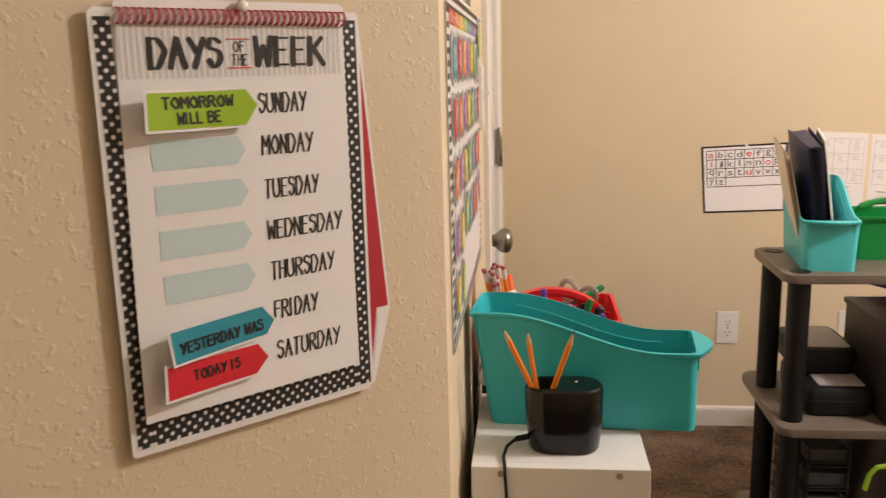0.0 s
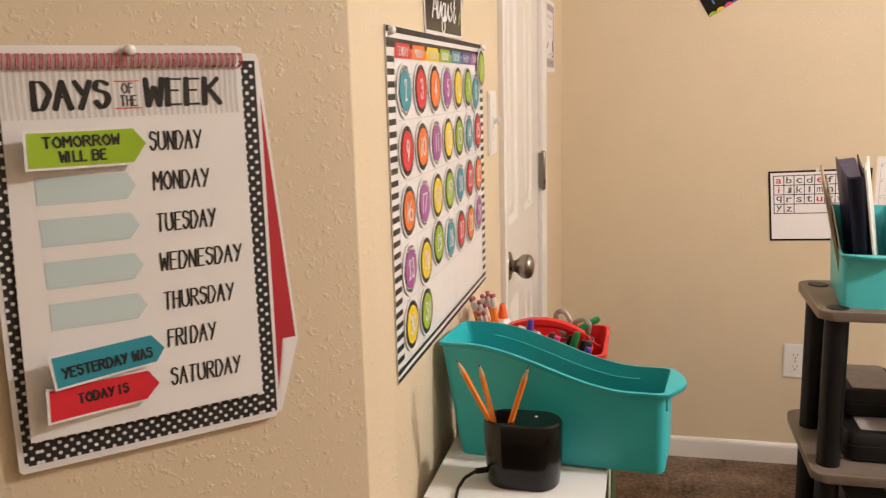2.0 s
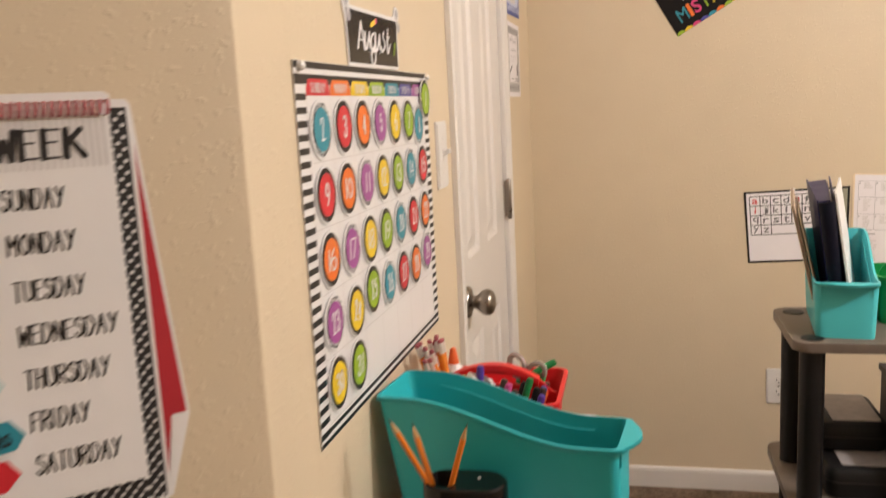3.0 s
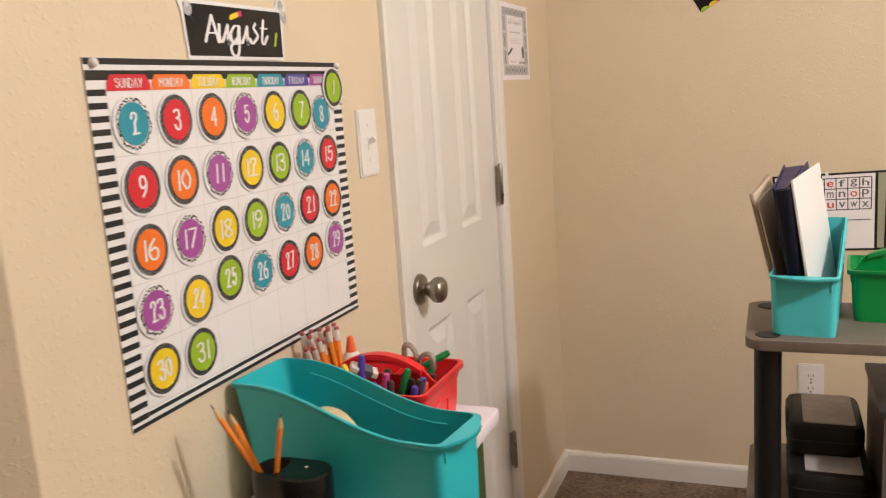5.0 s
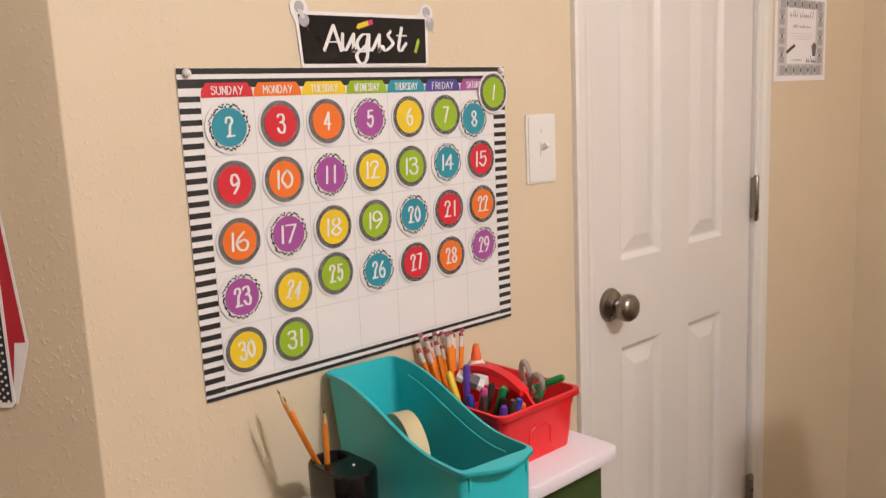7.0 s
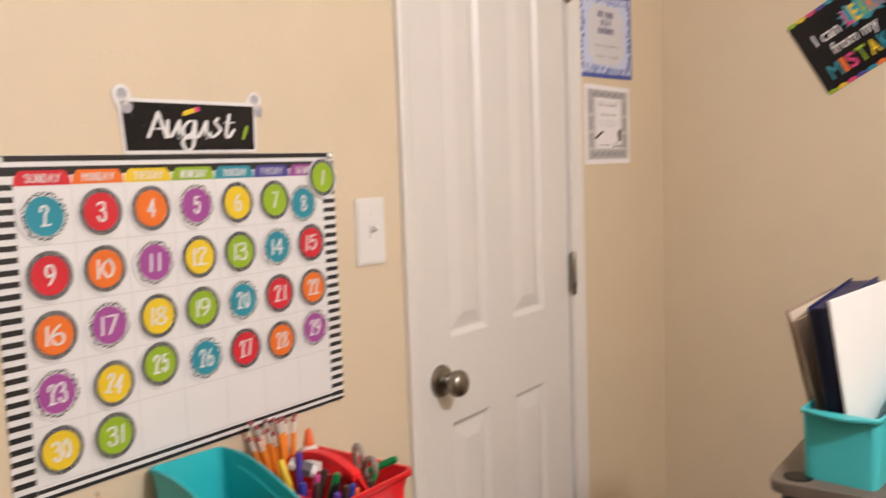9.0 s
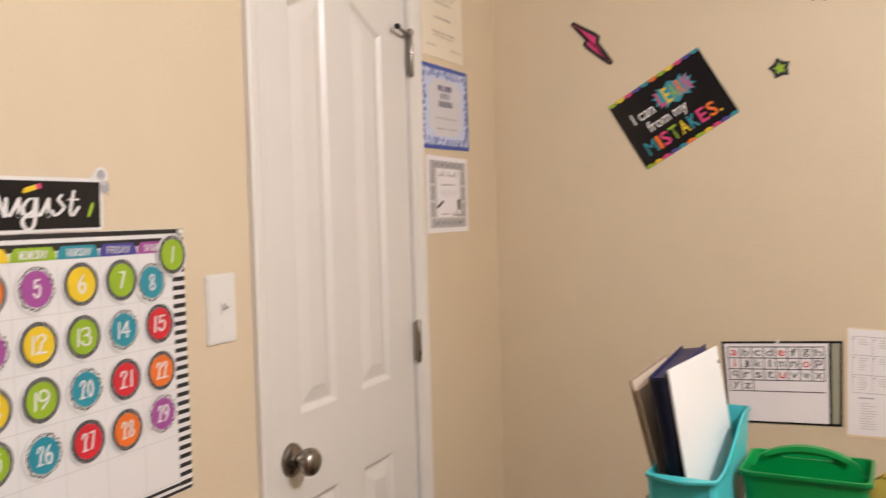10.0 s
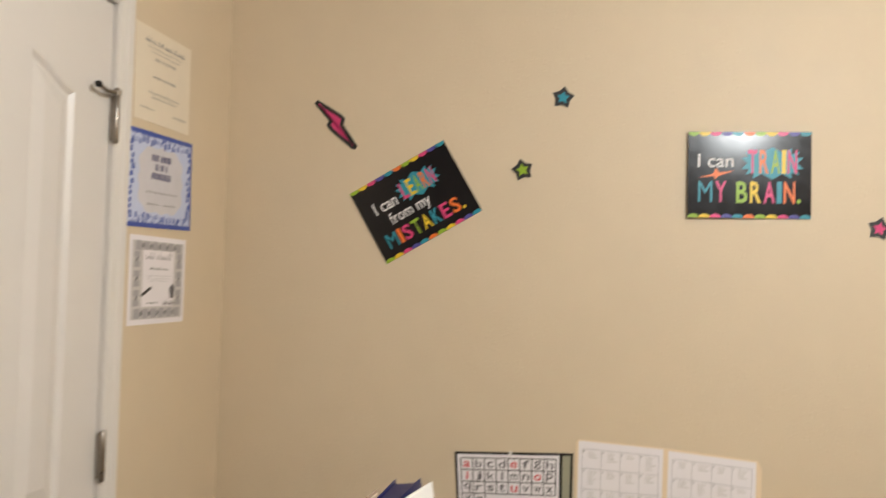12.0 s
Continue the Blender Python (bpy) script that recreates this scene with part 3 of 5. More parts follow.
    for i, (word, end, foot) in enumerate(days):
        sh.brushed("letter", word, -0.1770, end, foot - 0.0003, foot + 0.0157, 1.2, INK, 0.118, 0.62, 0.08)
    for i, zc in enumerate((1.2085, 1.175, 1.1405, 1.106)):
        sh.poly("arrow_print", [(-0.267, zc - 0.0105), (-0.199, zc - 0.0108), (-0.1905, zc), (-0.197, zc + 0.0112), (-0.267, zc + 0.0118)], 1.0, PALEBLUE)
    return ob


days_chart()


def arrow_card(name, pts, color, label, words, lift, curl):
    """A bent arrow-shaped card tacked to the chart, standing off it at its tail."""
    c = 0.8995
    ox, oz = sum(p[0] for p in pts) / len(pts), min(p[1] for p in pts)
    base = Vector((WALL_X + ox * s, WALL_X + c + ox * s, oz + 0.003))
    ob = thing(name, Matrix.Translation(base) @ pose(0, 0, 0, 90, 0, 45), label, "arrow card", "arrow cards on the chart")
    a0, a1 = pts[0][0], max(p[0] for p in pts)

    def bend(u):
        return lift + curl * max(0.0, (a1 - 0.012 - u) / (a1 - a0)) ** 2

    def sheet(name, q, material, up, th, label=""):
        bm = bmesh.new()
        n = 8
        lo0, lo1, hi0, hi1 = Vector(q[4]), Vector(q[3]), Vector(q[0]), Vector(q[1])
        tip = Vector(q[2])
        cols = [(lo0.lerp(lo1, i / n), hi0.lerp(hi1, i / n)) for i in range(n + 1)] + [(tip - Vector((0, 0.0002)), tip + Vector((0, 0.0002)))]
        for z in (0, -th):
            vs = [[bm.verts.new((p.x - ox - 0.55 * bend(p.x), p.y - oz + 0.19 * bend(p.x), bend(p.x) + up + z)) for p in cl] for cl in cols]
            for a, b in zip(vs, vs[1:]):
                bm.faces.new((a[0], b[0], b[1], a[1]))
            if not th:
                break
        return part(name, bm, material, ob, label, True)

    sheet("card", pts, PAPER, 0, 0.0006, "white card edge")
    inner = offset([pts[4], pts[3], pts[2], pts[1], pts[0]], 0.0021)
    sheet("print", [inner[4], inner[3], inner[2], inner[1], inner[0]], color, 0.0003, 0)
    for body, u0, u1, z0, z1, turn in words:
        bm = brush(body, u1 - u0, z1 - z0, 0.20, 0.8, 0.0)
        bm.transform(Matrix.Translation(((u0 + u1) / 2 - ox, z0 - oz, 0)) @ Matrix.Rotation(radians(turn), 4, "Z"))
        for v in bm.verts:
            k = bend(v.co.x + ox)
            v.co = (v.co.x - 0.55 * k, v.co.y + 0.19 * k, k + 0.0007 + v.co.z)
        part("lettering", bm, INK, ob)
    bm = boxed(-0.006, 0.006, -0.005, 0.005, 0.002, bend(ox) - 0.0008)
    bm.transform(Matrix.Translation((a1 - 0.04 - ox, (pts[0][1] + pts[4][1]) / 2 - oz, 0)))
    part("tack_pad", bm, PAPER, ob)


arrow_card("arrow_card", [(-0.265, 1.255), (-0.185, 1.2565), (-0.174, 1.242), (-0.186, 1.225), (-0.266, 1.224)], LIME, "lime green arrow card tacked on the days chart", (("TOMORROW", -0.2535, -0.1965, 1.2415, 1.2505, 1), ("WILL BE", -0.2425, -0.2075, 1.2300, 1.2390, 1)), 0.0075, 0.0085)
arrow_card("arrow_card", [(-0.269, 1.0485), (-0.190, 1.050), (-0.180, 1.035), (-0.193, 1.021), (-0.270, 1.018)], REDP, "red arrow card tacked on the days chart", (("TODAY IS", -0.2475, -0.2075, 1.0315, 1.0405, 2),), 0.010, 0.008)
arrow_card("arrow_card", [(-0.264, 1.0755), (-0.184, 1.081), (-0.1725, 1.066), (-0.181, 1.053), (-0.261, 1.0455)], TEALP, "teal arrow card overlapping the red one on the chart", (("YESTERDAY WAS", -0.2555, -0.1845, 1.0570, 1.0665, 4),), 0.0125, 0.008)


# ---- month calendar on the wall ----
def month_calendar():
    ox, oz = 1.237, 0.942
    ob = thing("month_calendar", pose(WALL_X + 0.0022, ox, oz, 90, 0, 90), "laminated white month calendar with black striped border", "calendar")
    sh = Sheet(ob, ox, oz)
    y0, y1, z0, z1 = 0.9575, 1.516, 0.942, 1.3545
    sh.ob = sh.rect("sheet", y0, y1, z0, z1, 0, GLOSSY, "", 0.0014)
    blk = [bar(y0, y1, z1 - 0.0075, z1 - 0.0005), bar(y0, y1, z1 - 0.0240, z1 - 0.0135), bar(y0, y1, z0 + 0.0005, z0 + 0.0055), bar(y0 + 0.028, y1 - 0.028, z0 + 0.0105, z0 + 0.0155)]
    n, pit = 27, 0.01395
    for i in range(n):
        b = z0 + 0.0095 + i * pit
        if b + 0.007 < z1 - 0.026:
            blk += [bar(y0, y0 + 0.0275, b, b + 0.0068), bar(y1 - 0.0275, y1, b, b + 0.0068)]
    for pts in blk:
        sh.poly("border_bar", pts, 1, INK)
    g0, g1, t0, b0 = 0.9855, 1.4885, 1.320, 0.961
    lines = [bar(g0 + (g1 - g0) * i / 7 - 0.0004, g0 + (g1 - g0) * i / 7 + 0.0004, b0, t0) for i in range(8)]
    lines += [bar(g0, g1, b0 + (t0 - b0) * i / 5 - 0.0004, b0 + (t0 - b0) * i / 5 + 0.0004) for i in range(6)]
    for i, pts in enumerate(lines):
        sh.poly("grid_line", pts, 1.2 + (0.2 if i > 7 else 0), STRIPE)
    cols = (REDP, ORANGEP, YELLOWP, LIME, TEALP, NAVYP, PURPLEP)
    for i, (d, cm) in enumerate(zip(("SUNDAY", "MONDAY", "TUESDAY", "WEDNESDAY", "THURSDAY", "FRIDAY", "SATURDAY"), cols)):
        a = g0 + (g1 - g0) * i / 7
        w = (g1 - g0) / 7
        sh.poly("day_tab", [(a + 0.0005, t0 - 0.001), (a + w - 0.0005, t0 - 0.001), (a + w - 0.0015, t0 + 0.008), (a + w - 0.008, t0 + 0.0165), (a + 0.008, t0 + 0.0165), (a + 0.0015, t0 + 0.008)], 2, cm)
        sh.brushed("letter", d, a + 0.014, a + w - 0.014, t0 + 0.002, t0 + 0.0125, 3, PAPER, 0.15, 0.6)
    for y in (y0 + 0.012, y1 - 0.010):
        bm = lathe(bmesh.new(), [(0.002, -0.002), (0.0052, 0.001), (0.0046, 0.006), (0.002, 0.008)], 12)
        bmesh.ops.translate(bm, verts=bm.verts, vec=(y - ox, z1 - 0.006 - oz, 0))
        part("push_pin", bm, SWITCH, ob, "", True)


month_calendar()

RING_R = (0.0325, 0.0297, 0.0238)


def ring_mesh(kind):
    """Black pattern on the rim of a number disc: slanting hatch or blots."""
    bm = bmesh.new()
    ro, ri = RING_R[1], RING_R[2]
    if kind == "hatch":
        tilt, pitch = radians(52), 0.0024
        along, across = (math.cos(tilt), math.sin(tilt)), (-math.sin(tilt), math.cos(tilt))

        def chord(r, q):
            return math.sqrt(max(0.0, r * r - q * q))

        n = int(ro / pitch) + 1
        for i in range(-n, n):
            q0, q1 = max(-ro, i * pitch), min(ro, i * pitch + 0.74 * pitch)
            if q1 <= q0:
                continue
            for sd in (-1, 1):
                ps = [(q0, chord(ri, q0)), (q0, chord(ro, q0)), (q1, chord(ro, q1)), (q1, chord(ri, q1))]
                if ps[1][1] - ps[0][1] < 1e-6 and ps[2][1] - ps[3][1] < 1e-6:
                    continue
                face(bm, [(sd * c * along[0] + q * across[0], sd * c * along[1] + q * across[1]) for q, c in ps])
    else:
        rnd = random.Random(3)
        for i in range(74):
            a, r = 2 * math.pi * (i + rnd.uniform(-0.4, 0.4)) / 74, rnd.uniform(ri + 0.0013, ro - 0.0013)
            q, st = rnd.uniform(0.0009, 0.0015), rnd.uniform(0.9, 1.4)
            face(bm, [(r * math.cos(a) + q * st * math.cos(2 * math.pi * k / 6), r * math.sin(a) + q * math.sin(2 * math.pi * k / 6)) for k in range(6)])
    me = bpy.data.meshes.new("ring_pattern")
    bm.to_mesh(me)
    bm.free()
    me.materials.append(INK)
    return me


def flat_mesh(name, pts, lo, hi, material):
    me = bpy.data.meshes.new(name)
    bm = prism(bmesh.new(), pts, lo, hi)
    bmesh.ops.recalc_face_normals(bm, faces=bm.faces)
    bm.to_mesh(me)
    bm.free()
    me.materials.append(material)
    return me


HATCH, BLOTS = ring_mesh("hatch"), ring_mesh("blots")
WHITE_DISC = flat_mesh("card", disc(0, 0, RING_R[0], 40), -0.0006, 0.0, PAPER)
FACES = {k: flat_mesh("colour_face", disc(0, 0, RING_R[2], 36), 0.0004, 0.0010, m) for k, m in (("t", TEALP), ("r", REDP), ("o", ORANGEP), ("p", PURPLEP), ("y", YELLOWP), ("g", LIME))}
NAMES = {"t": "teal", "r": "red", "o": "orange", "p": "purple", "y": "yellow", "g": "lime green"}
WHICH = {1: "g", 2: "t", 3: "r", 4: "o", 5: "p", 6: "y", 7: "g", 8: "t", 9: "r", 10: "o", 11: "p", 12: "y", 13: "g", 14: "t", 15: "r", 16: "o", 17: "p", 18: "y", 19: "g", 20: "t", 21: "r", 22: "o", 23: "p", 24: "y", 25: "g", 26: "t", 27: "r", 28: "o", 29: "p", 30: "y", 31: "g"}
# Small departures of the discs from the grid, in millimetres along the wall and up it, and their turn in degrees.
OFF = {1: (31, 31, 0), 8: (-13, -8, 4), 2: (-1, -1, 5), 24: (1, -4, -14), 23: (-3, 1, 4), 25: (-2, 7, 0), 29: (-1, 6, -3), 30: (-3, 3, 5), 31: (-3, 1, 0), 28: (-1, -1, 3), 27: (0, 0, 4)}


def number_disc(n):
    col, row = (n - 2) % 7, (n - 2) // 7
    if n == 1:
        col, row = 6, 0
    dx, dz, turn = OFF.get(n, (0, 0, 0))
    y = 1.0205 + 0.0724 * col + dx / 1000
    z = 1.2835 - 0.0718 * row + dz / 1000
    c = WHICH[n]
    up = 0.0062 if n in (1,) else 0.0042
    ob = thing("number_disc", pose(WALL_X + up, y, z, 90, 0, 90) @ pose(0, 0, 0, 0, 0, turn), NAMES[c] + " paper number disc stuck on the month calendar", "number disc", "number discs on the calendar")
    for name, me, lift in (("card", WHITE_DISC, 0), ("ring_pattern", BLOTS if c in "tp" else HATCH, 0.0005), ("colour_face", FACES[c], 0)):
        o = new(name, me)
        o.parent = ob
        o.location = (0, 0, lift)
    body = str(n)
    w = {1: 0.0140, 2: 0.0250}[len(body)] * (0.55 if body == "1" else 0.72 if body == "11" else 1.0)
    bm = brush(body, w, 0.0245, 0.15, 0.62, 0.06)
    bmesh.ops.translate(bm, verts=bm.verts, vec=(0, -0.0120, 0.0015))
    part("numeral", bm, PAPER, ob, "white numeral")
    part("tack", boxed(-0.01, 0.01, -0.01, 0.01, -up + 0.0026, -0.0006), PAPER, ob)


for n in range(1, 32):
    number_disc(n)


def month_sign():
    ox, oz = 1.25, 1.358
    ob = thing("month_sign", pose(WALL_X + 0.002, ox - 0.007, oz - 0.0025, 90, 0, 90), "black month name card with white edge and drawn pins", "sign")
    sh = Sheet(ob, ox, oz)
    pts = [(1.140, 1.359), (1.144, 1.357), (1.357, 1.3585), (1.362, 1.362), (1.364, 1.425)]
    pts += [(1.362 + 0.013 * math.cos(radians(a)), 1.434 + 0.013 * math.sin(radians(a))) for a in (-20, 20, 60, 100, 140, 175)]
    pts += [(1.343, 1.4305), (1.155, 1.4295)]
    pts += [(1.141 + 0.014 * math.cos(radians(a)), 1.433 + 0.014 * math.sin(radians(a))) for a in (5, 40, 80, 120, 160, 200)]
    pts += [(1.135, 1.415)]
    sh.poly("card", pts, 0, PAPER, "", 0.0012)
    sh.poly("black_face", [(1.1435, 1.3615), (1.357, 1.3625), (1.3585, 1.4255), (1.139, 1.4245)], 1, POSTERK)
    sh.brushed("letter", "@ugust", 1.1740, 1.3240, 1.3620, 1.4135, 2, PAPER, 0.115, 0.32, 0.10)
    sh.poly("pencil_drawing", [(1.236, 1.4085), (1.255, 1.414), (1.2535, 1.4205), (1.2345, 1.4150), (1.2315, 1.4095)], 3, YELLOWP)
    sh.poly("pencil_drawing", [(1.2535, 1.4135), (1.2615, 1.4155), (1.260, 1.422), (1.252, 1.420)], 3.1, PINKP)
    sh.poly("crayon_drawing", [(1.334, 1.378), (1.3385, 1.3765), (1.346, 1.393), (1.344, 1.398), (1.3405, 1.395)], 3, LIME)
    for cy, cz in ((1.1415, 1.434), (1.3615, 1.4355)):
        sh.poly("pin_drawing", disc(cy, cz, 0.0075, 16), 2.0, LIGHTINK)
        sh.poly("pin_drawing", [(cy - 0.0035, cz - 0.002), (cy + 0.004, cz - 0.004), (cy + 0.0085, cz - 0.013), (cy + 0.003, cz - 0.015)], 2.4, STRIPE)
        sh.poly("pin_drawing", disc(cy + 0.006, cz - 0.0165, 0.0085, 14), 2.2, LIGHTINK)
        sh.poly("pin_drawing", [(cy + 0.008, cz - 0.022), (cy + 0.0095, cz - 0.0225), (cy + 0.0145, cz - 0.032)], 2.6, GREYINK)


month_sign()


# ---- certificates by the door ----
def certificate(y0, y1, z0, z1, lean, paper, label, style):
    ox, oz = (y0 + y1) / 2, z0
    ob = thing("certificate", pose(WALL_X + 0.0016, ox, oz, 90, 0, 90) @ pose(0, 0, 0, 0, 0, lean), label, "certificate", "certificates by the door")
    sh = Sheet(ob, ox, oz)
    w, h = y1 - y0, z1 - z0
    sh.ob = sh.rect("sheet", y0, y1, z0, z1, 0, paper, "", 0.0012)
    rnd = random.Random(style)

    def print_line(u0, u1, v, t, layer, m):
        """A run of marks of a letter's size, too small to read."""
        a, end, marks, left = y0 + w * u0, y0 + w * u1, [], rnd.randint(3, 8)
        while a < end:
            k = t * rnd.uniform(0.35, 0.7)
            up = rnd.choice((0.62, 0.66, 0.7, 1.0))
            b = z0 + h * v - t * 0.6
            if rnd.random() < 0.5:
                marks.append(bar(a, a + k * 0.4, b, b + t * 1.2 * up))
                marks.append(bar(a + k * 0.4, a + k, b + t * 0.12, b + t * 0.42))
            else:
                marks.append([(a, b), (a + k * 0.45, b), (a + k, b + t * 1.2 * up), (a + k * 0.55, b + t * 1.2 * up)])
            a += k + t * 0.2
            left -= 1
            if left == 0:
                a, left = a + t * 0.5, rnd.randint(3, 8)
        tagged(sh.many("text_line", marks, layer, m), kind="stuff")

    def line(u0, u1, v, t=0.003, m=GREYINK):
        print_line(u0, u1, v, t, 2, m)

    if style == 1:
        for u0, u1, v, t in ((0.16, 0.86, 0.865, 0.008), (0.2, 0.82, 0.80, 0.003), (0.32, 0.7, 0.69, 0.005), (0.3, 0.72, 0.50, 0.005), (0.24, 0.78, 0.32, 0.004), (0.28, 0.74, 0.275, 0.003), (0.10, 0.34, 0.14, 0.003), (0.66, 0.92, 0.14, 0.004), (0.25, 0.76, 0.755, 0.0025)):
            line(u0, u1, v, t * 1.25, GREYINK)
    elif style == 2:
        sh.rect("blue_edge", y0, y1, z0, z1, 0.8, BLUEP)
        sh.rect("field", y0 + 0.010, y1 - 0.010, z0 + 0.010, z1 - 0.010, 1.6, PALELILAC)
        blots = []
        for i in range(17):
            for v in (0.075, 0.925):
                for k in range(2):
                    cx, cy = y0 + w * (0.075 + 0.053 * i + rnd.uniform(-0.012, 0.012)), z0 + h * (v + (k - 0.5) * 0.07) + rnd.uniform(-0.004, 0.004)
                    q = rnd.uniform(0.0030, 0.0055)
                    blots.append([(cx - q, cy - q * 1.6), (cx + q, cy - q * 1.4), (cx + q * 0.8, cy + q * 1.6), (cx - q * 0.8, cy + q * 1.3)])
        for i in range(12):
            for u in (0.07, 0.93):
                cx, cy = y0 + w * (u + rnd.uniform(-0.02, 0.02)), z0 + h * (0.14 + 0.065 * i) + rnd.uniform(-0.003, 0.003)
                q = rnd.uniform(0.0045, 0.0075)
                blots.append([(cx - q, cy - q * 0.9), (cx + q, cy - q * 0.7), (cx + q * 0.9, cy + q), (cx - q * 0.8, cy + q * 0.8)])
        tagged(sh.many("border_print", blots, 2.2, BLUEP), kind="stuff")
        lobe = []
        for i in range(72):
            a = 2 * math.pi * i / 72
            k = 1 + 0.035 * math.cos(12 * a)
            ca, sa = math.cos(a), math.sin(a)
            rr = (abs(ca) ** 4 + abs(sa) ** 4) ** -0.25
            lobe.append((ox + w * 0.335 * k * rr * ca, z0 + h * 0.5 + h * 0.345 * k * rr * sa))
        sh.poly("label_field", lobe, 2.8, PALEGREY)
        # three lines of heavy capitals, then two thin ones with rules
        for v, words in ((0.700, (4, 6)), (0.605, (2, 2, 1)), (0.510, (11,))):
            n = sum(words) + len(words) - 1
            a, caps = ox - n * 0.0042, []
            for k in words:
                for j in range(k):
                    caps.append(bar(a, a + 0.0058, z0 + h * v, z0 + h * v + 0.0155))
                    a += 0.0084
                a += 0.0084
            tagged(sh.many("text_line", caps, 3.6, INDIGO), kind="stuff")
        for u0, u1, v in ((0.28, 0.74, 0.375), (0.29, 0.47, 0.25), (0.54, 0.72, 0.25)):
            print_line(u0, u1, v, 0.0045, 3.6, GREYINK)
    else:
        sh.rect("grey_frame", y0 + 0.012, y1 - 0.012, z0 + 0.012, z1 - 0.012, 0.8, STRIPE)
        blocks, ovals = [], []
        for i in range(6):
            u = 0.145 + 0.142 * i
            for v in (0.125, 0.885):
                blocks.append(bar(y0 + w * (u - 0.052), y0 + w * (u + 0.052), z0 + h * v - 0.011, z0 + h * v + 0.011))
                if i < 5:
                    ovals.append([(y0 + w * (u + 0.071) + p, z0 + h * v + q * 1.5) for p, q in disc(0, 0, 0.0045, 8)])
            q = 0.245 + 0.108 * i
            for u in (0.125, 0.875):
                blocks.append(bar(y0 + w * u - 0.013, y0 + w * u + 0.013, z0 + h * (q - 0.035), z0 + h * (q + 0.035)))
                if i % 2 == 0:
                    ovals.append([(y0 + w * u + p * 1.2, z0 + h * (q + 0.054) + r) for p, r in disc(0, 0, 0.0045, 8)])
        tagged(sh.many("border_print", blocks, 1.3, LIGHTINK), kind="stuff")
        tagged(sh.many("oval_print", ovals, 1.7, GREYINK), kind="stuff")
        sh.rect("field", y0 + w * 0.22, y1 - w * 0.22, z0 + h * 0.2, z1 - h * 0.16, 2, SHEETM)
        for u0, u1, v, t, m in ((0.27, 0.73, 0.775, 0.012, LIGHTINK), (0.33, 0.68, 0.635, 0.005, INK), (0.3, 0.72, 0.55, 0.002, LIGHTINK), (0.3, 0.72, 0.52, 0.002, LIGHTINK), (0.34, 0.66, 0.49, 0.002, LIGHTINK), (0.3, 0.5, 0.245, 0.004, INK), (0.6, 0.83, 0.25, 0.012, GREYINK)):
            print_line(u0, u1, v, t * 1.2, 2.8, m)
        sh.poly("pencil_drawing", [(y0 + w * 0.22, z0 + h * 0.31), (y0 + w * 0.38, z0 + h * 0.40), (y0 + w * 0.36, z0 + h * 0.43), (y0 + w * 0.2, z0 + h * 0.34)], 3.4, INK)
        sh.poly("ribbon_drawing", [(y0 + w * 0.72, z0 + h * 0.29), (y0 + w * 0.78, z0 + h * 0.29), (y0 + w * 0.80, z0 + h * 0.42), (y0 + w * 0.75, z0 + h * 0.46), (y0 + w * 0.70, z0 + h * 0.41)], 3.4, GREYINK)


certificate(2.423, 2.690, 1.780, 1.995, 1.0, CREAM, "cream certificate sheet taped to the wall", 1)
certificate(2.405, 2.718, 1.541, 1.760, 1.5, PALELILAC, "blue-bordered certificate sheet taped to the wall", 2)
certificate(2.430, 2.698, 1.319, 1.521, 0.0, SHEETM, "grey-bordered white certificate taped to the wall", 3)


# ---- posters and cut-outs on the back wall ----
SCALLOP = (LIME, YELLOWP, PINKP, NAVYP, TEALP, ORANGEP)


def poster(cx, cz, w, h, turn, label, build, swing=0.0):
    out = 0.0022 + w / 2 * math.sin(radians(swing))
    ob = thing("poster", pose(cx, BACK_Y - out, cz, 0, 0, swing) @ pose(0, 0, 0, 90) @ pose(0, 0, 0, 0, 0, turn), label, "poster", "growth posters on the wall")
    sh = Sheet(ob, 0, 0)
    sh.ob = sh.rect("sheet", -w / 2, w / 2, -h / 2, h / 2, 0, POSTERK, "", 0.0014)
    n = 11
    for i in range(n):
        c = -w / 2 + (i + 0.5) * w / n
        r = w / n * 0.52
        half = [(max(-w / 2, min(w / 2, c + r * math.cos(radians(180 * k / 10)))), r * 0.72 * math.sin(radians(180 * k / 10))) for k in range(11)]
        sh.poly("scallop", [(a, -h / 2 + 0.0006 + b) for a, b in half], 1 + (i % 2) * 0.5, SCALLOP[i % 6])
        sh.poly("scallop", [(a, h / 2 - 0.0006 - b) for a, b in half[::-1]], 1 + (i % 2) * 0.5, SCALLOP[i % 6])
    build(sh)
    return ob


def burst(cx, cz, w, h, n=14):
    return [(cx + w / 2 * (1 if i % 2 else 0.80) * math.copysign(abs(math.cos(2 * math.pi * i / (2 * n))) ** 0.6, math.cos(2 * math.pi * i / (2 * n))), cz + h / 2 * (1 if i % 2 else 0.66) * math.copysign(abs(math.sin(2 * math.pi * i / (2 * n))) ** 0.7, math.sin(2 * math.pi * i / (2 * n)))) for i in range(2 * n)]


def spell(sh, word, x, foot, w, h, layer, mats):
    n = len(word)
    wide = {"I": 0.45, ".": 0.35, "M": 1.25}
    tot = sum(wide.get(ch, 1) for ch in word)
    for i, ch in enumerate(word):
        k = w * wide.get(ch, 1) / tot
        hh = h if ch != "." else h * 0.2
        sh.text("letter", ch, x + k * 0.09, x + k * 0.91, foot, foot + hh, layer, mats[i % len(mats)], 0, 0.02)
        x += k


